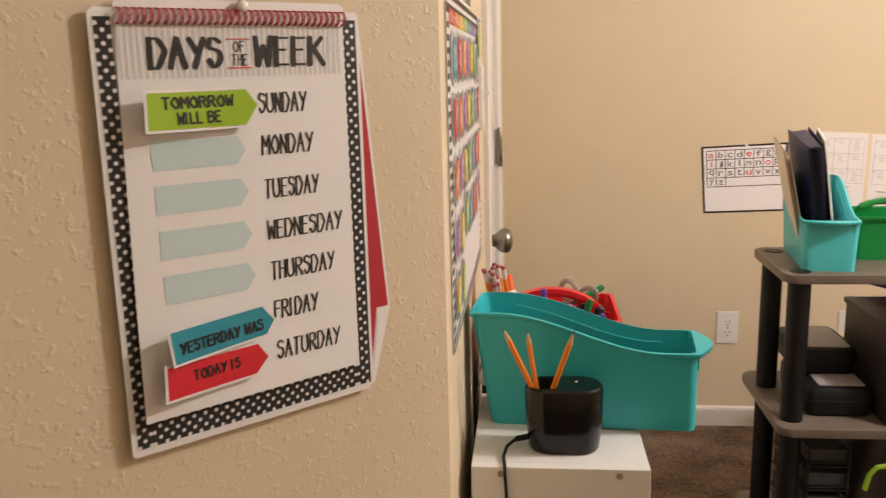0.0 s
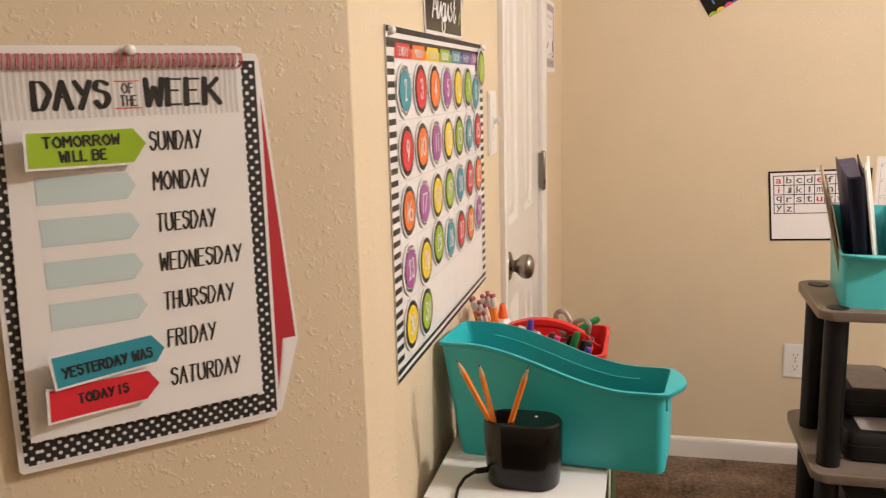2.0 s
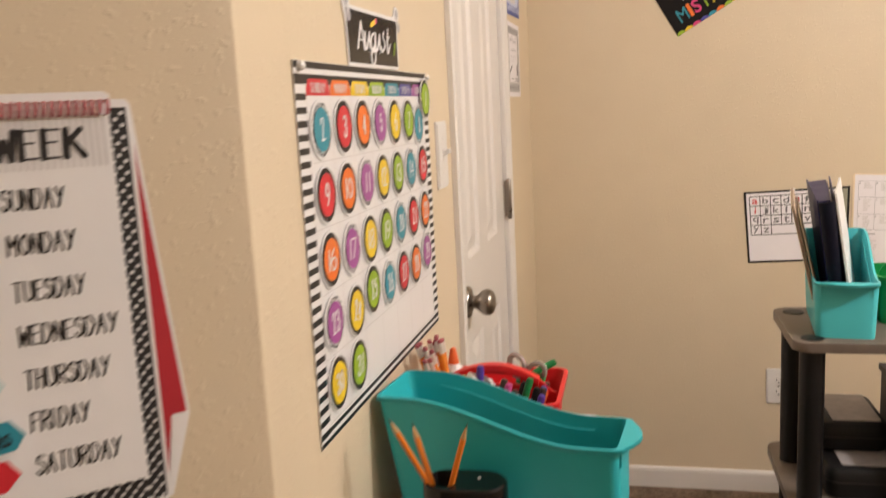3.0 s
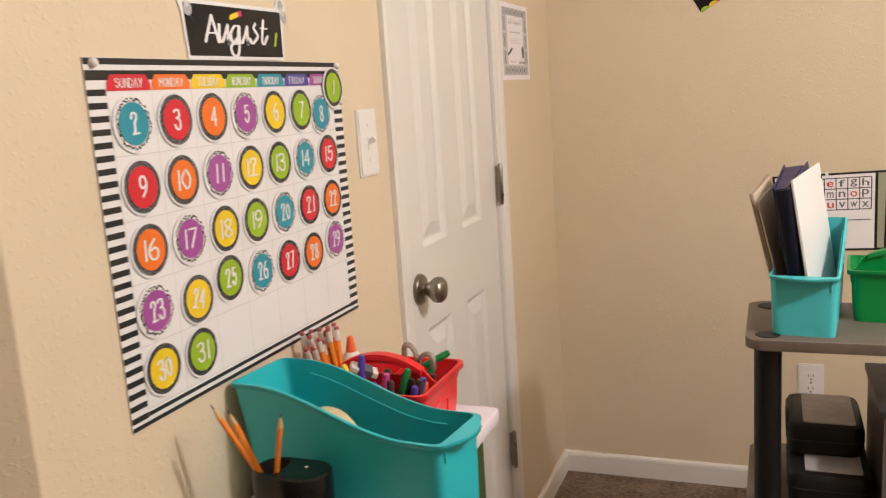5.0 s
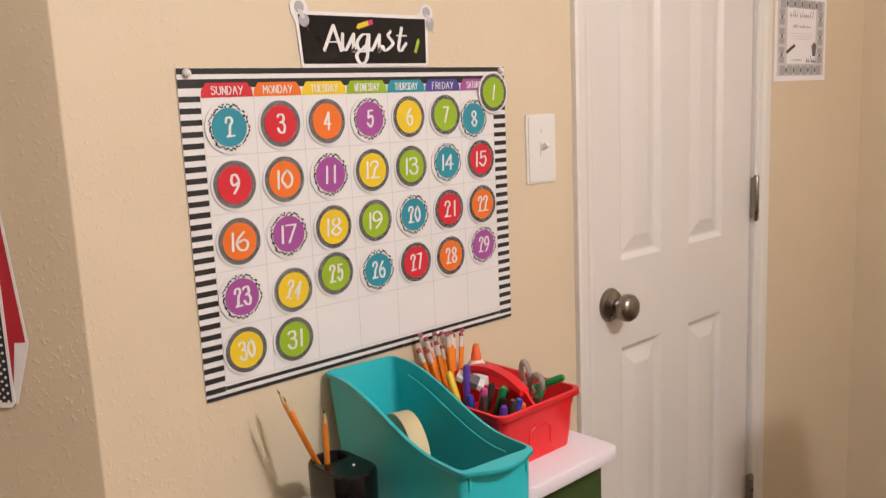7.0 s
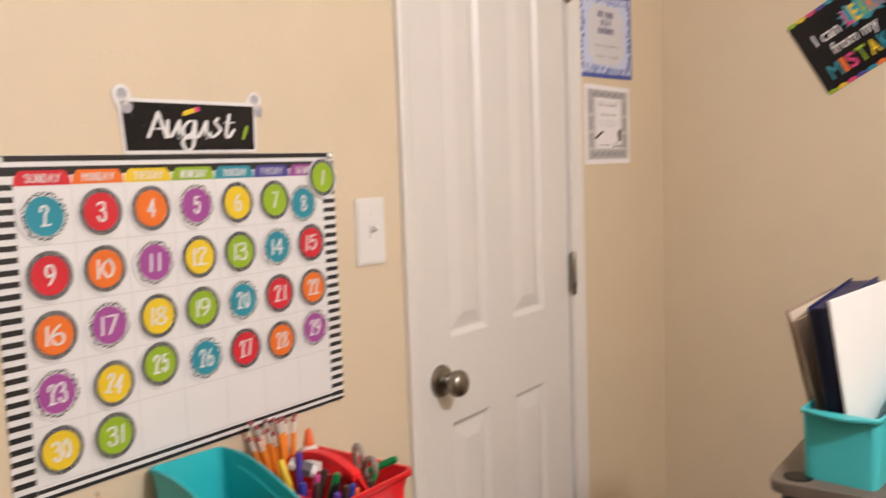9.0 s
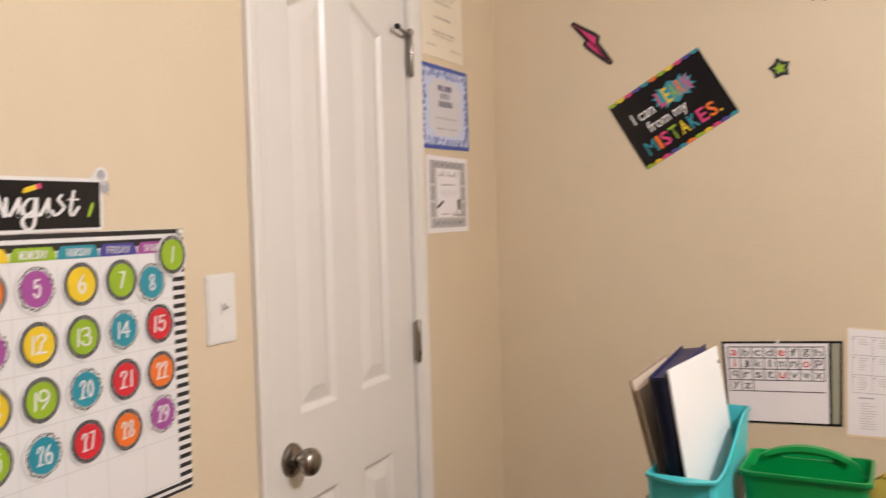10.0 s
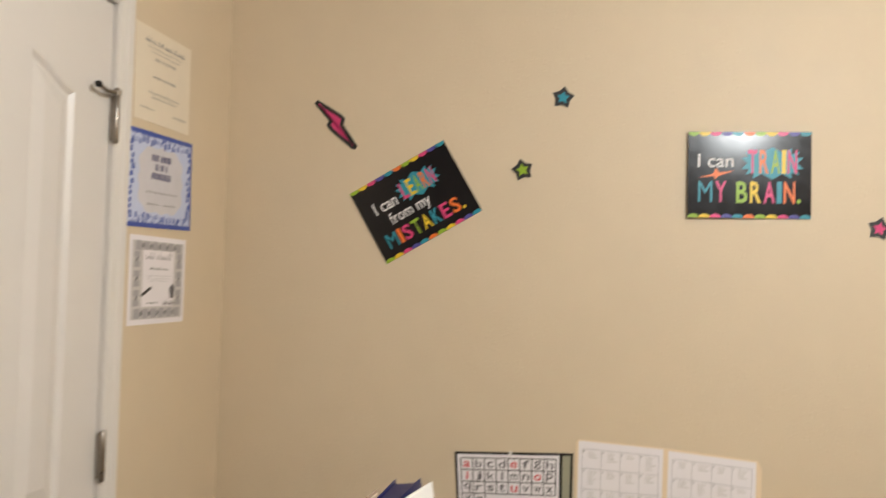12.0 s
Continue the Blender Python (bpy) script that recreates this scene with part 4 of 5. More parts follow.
def train(sh):
    sh.text("lettering", "I can", -0.126, -0.038, 0.019, 0.053, 2, PAPER, 0, 0.01)
    sh.poly("bolt_drawing", [(-0.126, -0.008), (-0.088, 0.003), (-0.082, 0.018), (-0.072, 0.006), (-0.036, 0.011), (-0.074, -0.003), (-0.083, -0.012), (-0.087, -0.003)], 2, ORANGEP)
    sh.poly("burst", burst(0.056, 0.030, 0.152, 0.082), 2, TEALP)
    spell(sh, "TRAIN", -0.006, 0.004, 0.124, 0.060, 3, (PINKP, ORANGEP, LIME, YELLOWP, PINKP))
    spell(sh, "MY", -0.128, -0.069, 0.076, 0.053, 2, (TEALP, PINKP))
    spell(sh, "BRAIN.", -0.034, -0.071, 0.160, 0.055, 2, (LIME, YELLOWP, PINKP, TEALP, ORANGEP, LIME))


def learn(sh):
    sh.text("lettering", "I can", -0.108, -0.040, 0.018, 0.052, 2, PAPER, 0, 0.01)
    sh.poly("burst", burst(0.030, 0.042, 0.128, 0.070), 2, TEALP)
    spell(sh, "LEARN", -0.022, 0.020, 0.104, 0.046, 3, (PINKP, YELLOWP, LIME, ORANGEP, PINKP))
    sh.text("lettering", "from my", -0.082, 0.040, -0.034, 0.008, 2, PAPER, 0, 0.01)
    spell(sh, "MISTAKES.", -0.120, -0.080, 0.236, 0.041, 2, (TEALP, ORANGEP, PINKP, LIME, YELLOWP, TEALP, PINKP, ORANGEP, YELLOWP))


poster(1.3015, 1.7230, 0.300, 0.219, 0.0, "glossy black poster reading I can train my brain", train, 1.8)
poster(0.446, 1.6455, 0.293, 0.217, 30.2, "black poster hung askew reading I can learn from my mistakes", learn)


def cutout(cx, cz, r, turn, m, label):
    ob = thing("star_cutout", pose(cx, BACK_Y - 0.0016, cz, 90), label, "wall cut-out", "star cut-outs on the wall")
    sh = Sheet(ob, 0, 0)
    sh.poly("black_edge", [(a * 1.0, b * 1.0) for a, b in star(0, 0, r * 1.08, turn, 0.66)], 0, INK, "", 0.0012)
    sh.poly("colour_face", star(0, 0, r * 0.62, turn, 0.52), 1, m)


cutout(0.833, 1.925, 0.028, 8, TEALP, "small teal star cut-out with black edge")
cutout(0.731, 1.734, 0.028, -14, LIME, "small lime star cut-out with black edge")
cutout(1.612, 1.592, 0.028, 12, PINKP, "small pink star cut-out with black edge")
ob = thing("bolt_cutout", pose(0.219, BACK_Y - 0.0016, 1.854, 90), "pink lightning bolt cut-out with black edge", "wall cut-out")
sh = Sheet(ob, 0.211, 1.857)
bolt = [(0.151, 1.918), (0.158, 1.926), (0.222, 1.888), (0.236, 1.876), (0.232, 1.858), (0.273, 1.800), (0.267, 1.791), (0.258, 1.794), (0.198, 1.842), (0.187, 1.856), (0.193, 1.870)]
sh.poly("black_edge", offset(bolt[::-1], -0.0012), 0, INK, "", 0.0012)
sh.poly("colour_face", offset(bolt[::-1], 0.0092), 1, PINKP)


# ---- alphabet chart and folder under the posters ----
def alphabet_chart():
    ob = thing("alphabet_chart", pose(0.7245, BACK_Y - 0.0022, 0.766, 90), "alphabet sheet in a dark-edged plastic sleeve", "wall chart")
    sh = Sheet(ob, 0.72, 0.762)
    sh.poly("sleeve", [(0.581, 0.762), (0.871, 0.769), (0.873, 0.9985), (0.5655, 0.9865)], 0, BLACKM, "dark-edged sleeve", 0.0012)
    sh.poly("sleeve_window", [(0.8465, 0.775), (0.864, 0.7755), (0.8665, 0.992), (0.8455, 0.991)], 0.8, GREYGREEN)
    sh.ob = sh.poly("sheet", [(0.586, 0.768), (0.839, 0.774), (0.838, 0.991), (0.572, 0.981)], 0.8, SHEETM)

    def at(u, v):
        a = Vector((0.586, 0.768)).lerp(Vector((0.839, 0.774)), u)
        b = Vector((0.572, 0.981)).lerp(Vector((0.838, 0.991)), u)
        return a.lerp(b, v)

    def quad(u0, u1, v0, v1):
        return [tuple(at(u0, v0)), tuple(at(u1, v0)), tuple(at(u1, v1)), tuple(at(u0, v1))]

    u0, u1, v1, dv, du = 0.035, 0.965, 0.955, 0.142, 0.93 / 8
    rules = [quad(u0, u1, v1 - i * dv - 0.006, v1 - i * dv + 0.006) for i in range(5)]
    for r in range(4):
        for c in range(9 if r < 3 else 3):
            rules.append(quad(u0 + c * du - 0.005, u0 + c * du + 0.005, v1 - (r + 1) * dv, v1 - r * dv))
    tagged(sh.many("table_print", rules, 1.6, INK), kind="stuff")
    for i, ch in enumerate("abcdefghijklmnopqrstuvwxyz"):
        r, c = i // 8, i % 8
        p, q = at(u0 + (c + 0.2) * du, v1 - (r + 0.86) * dv), at(u0 + (c + 0.8) * du, v1 - (r + 0.16) * dv)
        small = ch in "acemnorsuvwxz"
        sh.text("letter", ch, p.x if ch not in "il" else p.x + 0.006, q.x if ch not in "il" else q.x - 0.006, p.y + (0.002 if ch not in "gpqyj" else 0), q.y - (0.004 if small else 0), 1.6, REDP if ch in "aeiou" else GREYINK, 0, 0.01)
    bm = boxed(-0.004, 0.004, -0.004, 0.006, -0.001, 0.004, bev=0.001)
    bmesh.ops.translate(bm, verts=bm.verts, vec=(0.712 - 0.72, 0.990 - 0.762, 0))
    part("clip", bm, SWITCH, ob)


alphabet_chart()


def open_folder():
    ob = thing("file_folder", pose(1.1065, BACK_Y - 0.003, 0.748, 90), "open manila folder with printed sheets pinned up", "folder")
    sh = Sheet(ob, 1.1, 0.744)
    sh.poly("folder", [(0.877, 0.752), (0.884, 0.744), (1.098, 0.742), (1.318, 0.726), (1.330, 0.736), (1.334, 0.985), (1.324, 1.005), (1.105, 1.024), (0.884, 1.036), (0.878, 1.028)], 0, MANILA, "", 0.0014)
    sh.poly("tab", [(1.3335, 0.83), (1.346, 0.835), (1.347, 0.905), (1.334, 0.912)], 0, MANILA, "", 0.0010)
    for k, (pts, rows) in enumerate((([(0.881, 0.751), (1.091, 0.7475), (1.096, 1.022), (0.884, 1.033)], 0), ([(1.103, 0.7465), (1.318, 0.732), (1.321, 1.002), (1.108, 1.019)], 1))):
        sh.ob = ob
        sh.ob = sh.poly("printed_sheet", pts, 1, SHEETM, "white printed sheet")
        a, b, c, d = [Vector(p) for p in pts]

        def at(u, v):
            return a.lerp(b, u).lerp(d.lerp(c, u), v)

        def quad(u0, u1, v0, v1):
            return [tuple(at(u0, v0)), tuple(at(u1, v0)), tuple(at(u1, v1)), tuple(at(u0, v1))]

        rules = [quad(0.05, 0.95, v - 0.0022, v + 0.0022) for v in (0.93, 0.755, 0.57, 0.40)]
        rules += [quad(u - 0.0025, u + 0.0025, 0.40, 0.93) for u in (0.05, 0.275, 0.5, 0.725, 0.95)]
        rules += [quad(0.5, 0.504, 0.04, 0.40)]
        tagged(sh.many("table_print", rules, 1.7, LIGHTINK), kind="stuff")
        rnd = random.Random(20 + k)
        small, heads = [], []
        for r in range(3):
            for cc in range(4):
                u, v = 0.06 + 0.225 * cc, (0.915, 0.74, 0.555)[r]
                heads.append(quad(u, u + 0.018, v - 0.016, v - 0.002))
                for q in range(rnd.randint(2, 6)):
                    small.append(quad(u + 0.06, u + 0.06 + rnd.uniform(0.06, 0.12), v - 0.022 * q - 0.016, v - 0.022 * q - 0.008))
        for u in (0.12, 0.60):
            heads.append(quad(u, u + rnd.uniform(0.16, 0.26), 0.347 - 0.04 * k, 0.359 - 0.04 * k))
            for q in range(11):
                w = rnd.uniform(0.1, 0.2)
                small.append(quad(u + 0.02, u + 0.02 + w, 0.30 - 0.024 * q, 0.307 - 0.024 * q))
        tagged(sh.many("heading_print", heads, 1.7, LIGHTINK), kind="stuff")
        tagged(sh.many("text_print", small, 2.2, STRIPE), kind="stuff")


open_folder()


# ---- storage along the wall ----
CAB = 0.780
ob = thing("storage_cabinet", pose(0.035, 1.13, 0), "white laminate cabinet with screw heads in its side panel", "cabinet")


def placed(bm, ob):
    """Moves a mesh that was made in the room's coordinates into its thing's own."""
    bm.transform(ob.matrix_basis.inverted())
    return bm


part("side_panel", placed(boxed(-0.074, 0.148, 1.000, 1.015, 0.0, CAB, 0.0012), ob), WHITELAM, ob)
part("side_panel", placed(boxed(-0.074, 0.148, 1.231, 1.246, 0.0, CAB, 0.0012), ob), WHITELAM, ob)
part("top_panel", placed(boxed(-0.074, 0.148, 1.0153, 1.2307, CAB - 0.0155, CAB - 0.0004, 0.0008), ob), WHITELAM, ob)
part("back_panel", placed(boxed(-0.073, -0.068, 1.0155, 1.2305, 0.02, CAB - 0.017), ob), WHITELAM, ob)
part("front_panel", placed(boxed(0.140, 0.1455, 1.0155, 1.2305, 0.02, CAB - 0.017), ob), OLIVE, ob, "dark green fabric front")
for x in (-0.037, 0.110):
    bm = lathe(bmesh.new(), [(0.0042, 0.0), (0.0042, 0.001), (0.0025, 0.0014), (0.0022, 0.0004)], 12)
    bm.transform(Matrix.Translation((x, 1.000, CAB - 0.009)) @ Matrix.Rotation(radians(90), 4, "X"))
    part("screw_head", placed(bm, ob), KRAFT, ob)

ob = thing("storage_cube", pose(0.04, 1.35, 0), "storage cube with pinkish white top board and dark green front", "storage cube")
part("top_board", placed(prism(bmesh.new(), rrect(-0.080, 0.181, 1.256, 1.448, 0.012), 0.787, 0.809, bev=0.004), ob), PINKWHITE, ob, "pinkish white board", True)
part("body", placed(boxed(-0.075, 0.150, 1.258, 1.446, 0.0, 0.7868, 0.002), ob), OLIVE, ob, "dark green fabric body")


def book_bin(m, L, W, hb, hf, material, label, lip=0.020):
    """A moulded magazine bin: tall back, sides that sweep down in an S, low front with a curved lip."""
    ob = thing("book_bin", m, label, "book bin", "plastic book bins")
    per = rrect(0, L, -W / 2, W / 2, 0.010, 4)
    dense = []
    for i, p in enumerate(per):
        q = per[(i + 1) % len(per)]
        n = max(1, int(math.dist(p, q) / 0.013))
        dense += [(p[0] + (q[0] - p[0]) * k / n, p[1] + (q[1] - p[1]) * k / n) for k in range(n)]

    def height(x):
        t = min(1, max(0, (x / L - 0.12) / 0.74))
        return hb + (hf - hb) * (3 * t * t - 2 * t ** 3)

    def at(p, f, out=0.0):
        x, y = p
        h = height(x)
        k = 0.885 + 0.115 * (f * h / hb)
        cx = L / 2
        o = Vector((0, 0))
        if out:
            o = Vector(((1 if x > cx else -1) * out if (x < 0.008 or x > L - 0.008) else 0, math.copysign(out, y) if abs(y) > W / 2 - 0.008 else 0))
            if x > L - 0.012:
                # the low front carries a crescent lip
                o.x += lip * math.cos(math.pi * y / W)
        # the tall back leans in towards its foot
        return (cx + (x - cx) * (0.985 + 0.015 * f) + 0.020 * (1 - f * h / hb) * max(0.0, 1 - 1.6 * x / L) + o.x, y * k + o.y, f * h)

    bm = bmesh.new()
    rings = [[at(p, f) for p in dense] for f in (0.0, 0.04, 0.3, 0.6, 0.80, 0.9, 0.97, 1.0)]
    rings.append([Vector(at(p, 1.0, 0.0040)) + Vector((0, 0, -0.0006)) for p in dense])
    rings.append([Vector(at(p, 1.0, 0.0045)) + Vector((0, 0, -0.0060)) for p in dense])
    loft(bm, rings, True, False)
    o = part("body", bm, material, ob, "", True)
    sol = o.modifiers.new("thickness", "SOLIDIFY")
    sol.thickness, sol.offset = 0.0024, -1
    # a moulded step line runs along the inner face of each side
    for sd in (-1, 1):
        pts = []
        for i in range(19):
            x = L * (0.16 + 0.70 * i / 18)
            h = height(x + 0.01) - 0.017
            pts.append((x, sd * (W / 2 * (0.885 + 0.115 * h / hb) - 0.0031), h))
        part("step_line", tube(bmesh.new(), pts, 0.0011, 6), material, ob, "", True)
    # a small moulded tab under the lip at each front corner
    for sd in (-1, 1):
        part("corner_tab", boxed(L - 0.003, L + 0.004, sd * W * 0.40 - 0.0015, sd * W * 0.40 + 0.0015, hf - 0.026, hf - 0.008, 0.0008), material, ob)
    return ob


book_bin(pose(-0.070, 1.186, CAB + 0.0005, 0, 0, -6.2) @ pose(0, 0, 0, 0, -1.2), 0.298, 0.106, 0.162, 0.109, TEAL, "large turquoise plastic book bin on the white cabinet")
book_bin(pose(0.652, 2.078, 0.8325, 0, 0, -96), 0.258, 0.112, 0.172, 0.108, TEAL2, "light turquoise plastic book bin holding binders")

# Masking tape standing in the large bin.
ob = thing("tape_roll", pose(0.032, 1.176, CAB + 0.006 + 0.0555) @ pose(0, 0, 0, 90, 0, -16), "roll of tan masking tape standing in the bin", "tape roll")
bm = lathe(bmesh.new(), [(0.040, -0.012), (0.055, -0.012), (0.0555, -0.011), (0.0555, 0.011), (0.055, 0.012), (0.040, 0.012)], 40, cap=False)
part("tape", bm, TAPE, ob, "", True)
part("core", lathe(bmesh.new(), [(0.0385, -0.0122), (0.0402, -0.0122), (0.0402, 0.0122), (0.0385, 0.0122), (0.0385, -0.0122)], 40, cap=False), KRAFT, ob, "cardboard core", True)


# ---- pencils, sharpener ----
def pencil(base, tip, sharp=True, group="pencils in the sharpener", label="sharpened orange wooden pencil"):
    a, b = Vector(base), Vector(tip)
    ln = (b - a).length
    ob = thing("pencil", Matrix.Translation(a) @ (b - a).to_track_quat("Z", "Y").to_matrix().to_4x4(), label, "pencil", group)
    r = 0.0036
    if sharp:
        part("shaft", lathe(bmesh.new(), [(r, 0), (r, ln - 0.021)], 6), PENCIL, ob)
        part("wood_cone", lathe(bmesh.new(), [(r * 0.99, ln - 0.0209), (r * 0.34, ln - 0.0065)], 10), WOOD, ob, "bare wood cone")
        part("lead", lathe(bmesh.new(), [(r * 0.33, ln - 0.0064), (r * 0.08, ln)], 8), LEAD, ob, "graphite point")
    else:
        part("shaft", lathe(bmesh.new(), [(r, 0), (r, ln - 0.022)], 6), PENCIL, ob)
        part("ferrule", lathe(bmesh.new(), [(r * 1.02, ln - 0.0219), (r * 1.12, ln - 0.019), (r * 1.0, ln - 0.017), (r * 1.12, ln - 0.015), (r * 1.05, ln - 0.0058)], 12), FERRULE, ob, "bright metal ferrule", True)
        part("eraser", lathe(bmesh.new(), [(r * 0.98, ln - 0.0057), (r, ln - 0.0015), (r * 0.7, ln)], 12), ERASER, ob, "worn pink eraser", True)
    return ob


ob = thing("pencil_sharpener", pose(0.044, 1.064, CAB + 0.0004), "glossy black electric pencil sharpener on the white cabinet", "pencil sharpener")


def stadium(w, d, z, n=10):
    pts = []
    r = d / 2
    for cx, a0 in ((w / 2 - r * 0.92, -90), (-w / 2 + r * 0.92, 90)):
        for i in range(n + 1):
            t = radians(a0 + 180 * i / n)
            pts.append((cx + r * 0.92 * math.cos(t), d / 2 * math.sin(t), z))
    return pts


H = 0.087
rings = [stadium(0.088, 0.052, 0), stadium(0.092, 0.056, 0.003), stadium(0.100, 0.060, 0.04), stadium(0.101, 0.061, H - 0.006), stadium(0.099, 0.059, H - 0.002), stadium(0.094, 0.054, H)]
part("body", loft(bmesh.new(), rings, True, False), BLACKP, ob, "", True)
bm = bmesh.new()
out = stadium(0.094, 0.054, H)
cup = [(-0.038, -0.020), (-0.014, -0.020), (-0.010, -0.014), (-0.010, 0.014), (-0.014, 0.020), (-0.038, 0.020), (-0.042, 0.012), (-0.042, -0.012)]
edges = []
for pts in ([(p[0], p[1]) for p in out], cup):
    vs = [bm.verts.new((p[0], p[1], H)) for p in pts]
    edges += [bm.edges.new((vs[i], vs[(i + 1) % len(vs)])) for i in range(len(vs))]
bmesh.ops.triangle_fill(bm, use_beauty=True, edges=edges)
part("top", bm, BLACKP, ob)
part("pencil_cup", loft(bmesh.new(), [[(x, y, H) for x, y in cup], [(x * 0.97 - 0.0008, y * 0.93, 0.012) for x, y in cup]], False, True), BLACKM, ob, "deep pencil cup")
part("status_light", prism(bmesh.new(), disc(0.016, 0.006, 0.0019, 10), H, H + 0.0008), SWITCH, ob, "tiny white light")
zc = CAB + 0.016
pencil((0.031, 1.071, zc), (-0.034, 1.027, 0.955))
pencil((0.018, 1.073, zc), (-0.0035, 1.017, 0.955))
pencil((0.008, 1.066, zc), (0.056, 1.035, 0.949))

ob = thing("power_cord", pose(-0.02, 1.05, CAB), "thin black power cord running off the cabinet", "power cord")
pts = [(-0.004, 1.066, CAB + 0.012), (-0.018, 1.058, CAB + 0.012), (-0.030, 1.044, CAB + 0.008), (-0.034, 1.022, CAB + 0.004), (-0.032, 1.002, CAB + 0.003), (-0.0315, 0.9935, CAB - 0.006), (-0.029, 0.994, CAB - 0.05), (-0.022, 0.995, CAB - 0.12), (-0.018, 0.996, CAB - 0.25), (-0.018, 0.996, 0.01)]
dense = []
for a, b in zip(pts, pts[1:]):
    dense += [Vector(a).lerp(Vector(b), k / 4) for k in range(4)]
part("cable", placed(tube(bmesh.new(), dense + [pts[-1]], 0.0022, 8), ob), BLACKM, ob, "", True)
part("strain_relief", placed(tube(bmesh.new(), [(0.0, 1.067, CAB + 0.012), (-0.018, 1.058, CAB + 0.012)], 0.0042, 8), ob), BLACKM, ob, "", True)


# ---- art caddies ----
def caddy(m, L, W, h, arch, material, label, span=0.95, low=1.0):
    """A moulded carry caddy: flared tray with a rolled rim and a wide handle with a slot over the middle wall."""
    ob = thing("art_caddy", m, label, "caddy", "plastic carry caddies")
    bm = bmesh.new()

    def ring(f, z, out=0.0, r=0.014):
        return [(x, y, z) for x, y in rrect(-L / 2 * f - out, L / 2 * f + out, -W / 2 * f - out, W / 2 * f + out, r, 4)]

    loft(bm, [ring(0.90, 0), ring(0.93, h * 0.35), ring(0.95, h * 0.72), ring(0.965, h * 0.76), ring(1.0, h), ring(1.0, h, 0.005), ring(1.0, h - 0.008, 0.0055)], True, False)
    o = part("tray", bm, material, ob, "", True)
    sol = o.modifiers.new("thickness", "SOLIDIFY")
    sol.thickness, sol.offset = 0.0025, -1
    # the middle wall sweeps up into the handle; a slot leaves a grip
    n = 28
    hl, flat = h * low, (0.7 if span > 0.75 else 0.5)
    top = [(-L / 2 * span + L * span * i / n, hl + (arch - hl) * math.sin(math.pi * i / n) ** flat) for i in range(n + 1)]
    shoulder = [] if span > 0.9 else [(L / 2 * 0.94, h * 0.88), (L / 2 * span + 0.008, h * 0.90)]
    outer = [(L / 2 * 0.90, 0.004)] + shoulder + top[::-1] + [(-p, q) for p, q in shoulder[::-1]] + [(-L / 2 * 0.90, 0.004)]
    a = L * 0.24 * span / 0.95
    slot = [(-a, hl + 0.002), (a, hl + 0.002)] + [(a - 2 * a * i / 12, min(arch - 0.014, hl + (arch - hl) * math.sin(math.pi * (0.5 + (a - 2 * a * i / 12) / (L * span))) ** flat - 0.012)) for i in range(13)]
    bm = bmesh.new()
    edges = []
    for pts in (outer, slot):
        vs = [bm.verts.new((p, 0, q)) for p, q in pts]
        edges += [bm.edges.new((vs[i], vs[(i + 1) % len(vs)])) for i in range(len(vs))]
    bmesh.ops.triangle_fill(bm, use_beauty=True, edges=edges)
    o = part("handle_wall", bm, material, ob)
    sol = o.modifiers.new("thickness", "SOLIDIFY")
    sol.thickness, sol.offset = 0.004, 0
    pts = [(p, 0, q) for p, q in top[2:-2]]
    bm = bmesh.new()
    loft(bm, [[(x, dy, z + dz) for dy, dz in ((-0.009, -0.007), (-0.008, 0.001), (0.008, 0.001), (0.009, -0.007))] for x, _, z in pts])
    part("grip", bm, material, ob, "", True)
    arc = [(L * 0.47 + 0.001, -0.022, h * 0.22), (L * 0.475 + 0.001, -0.022, h * 0.42)] + [(L * 0.478 + 0.001, 0.022 * math.cos(radians(a)) * -1, h * 0.46 + 0.012 * math.sin(radians(a))) for a in range(0, 181, 30)] + [(L * 0.475 + 0.001, 0.022, h * 0.42), (L * 0.47 + 0.001, 0.022, h * 0.22)]
    part("moulded_arch", tube(bmesh.new(), arc, 0.0016, 6), material, ob, "", True)
    for sd in (-1, 1):
        part("divider", boxed(-0.0012, 0.0012, min(0.003 * sd, sd * W * 0.46), max(0.003 * sd, sd * W * 0.46), 0.003, h * 0.8), material, ob)
    return ob


caddy(pose(0.035, 1.337, 0.8096), 0.196, 0.158, 0.083, 0.113, REDC, "red plastic carry caddy full of markers on the board", 0.80, 0.98)
caddy(pose(0.806, 1.990, 0.8325, 0, 0, -4), 0.190, 0.142, 0.097, 0.128, GREENC, "empty green plastic carry caddy on the shelf unit", 0.80, 1.08)


def marker(base, tip, body, cap, label):
    a, b = Vector(base), Vector(tip)
    ln = (b - a).length
    ob = thing("marker", Matrix.Translation(a) @ (b - a).to_track_quat("Z", "Y").to_matrix().to_4x4(), label, "marker", "markers in the red caddy")
    part("barrel", lathe(bmesh.new(), [(0.0048, 0), (0.0048, ln - 0.0405)], 12), body, ob, "", True)
    part("cap", lathe(bmesh.new(), [(0.0056, ln - 0.040), (0.0054, ln - 0.004), (0.0040, ln)], 12), cap, ob, "", True)


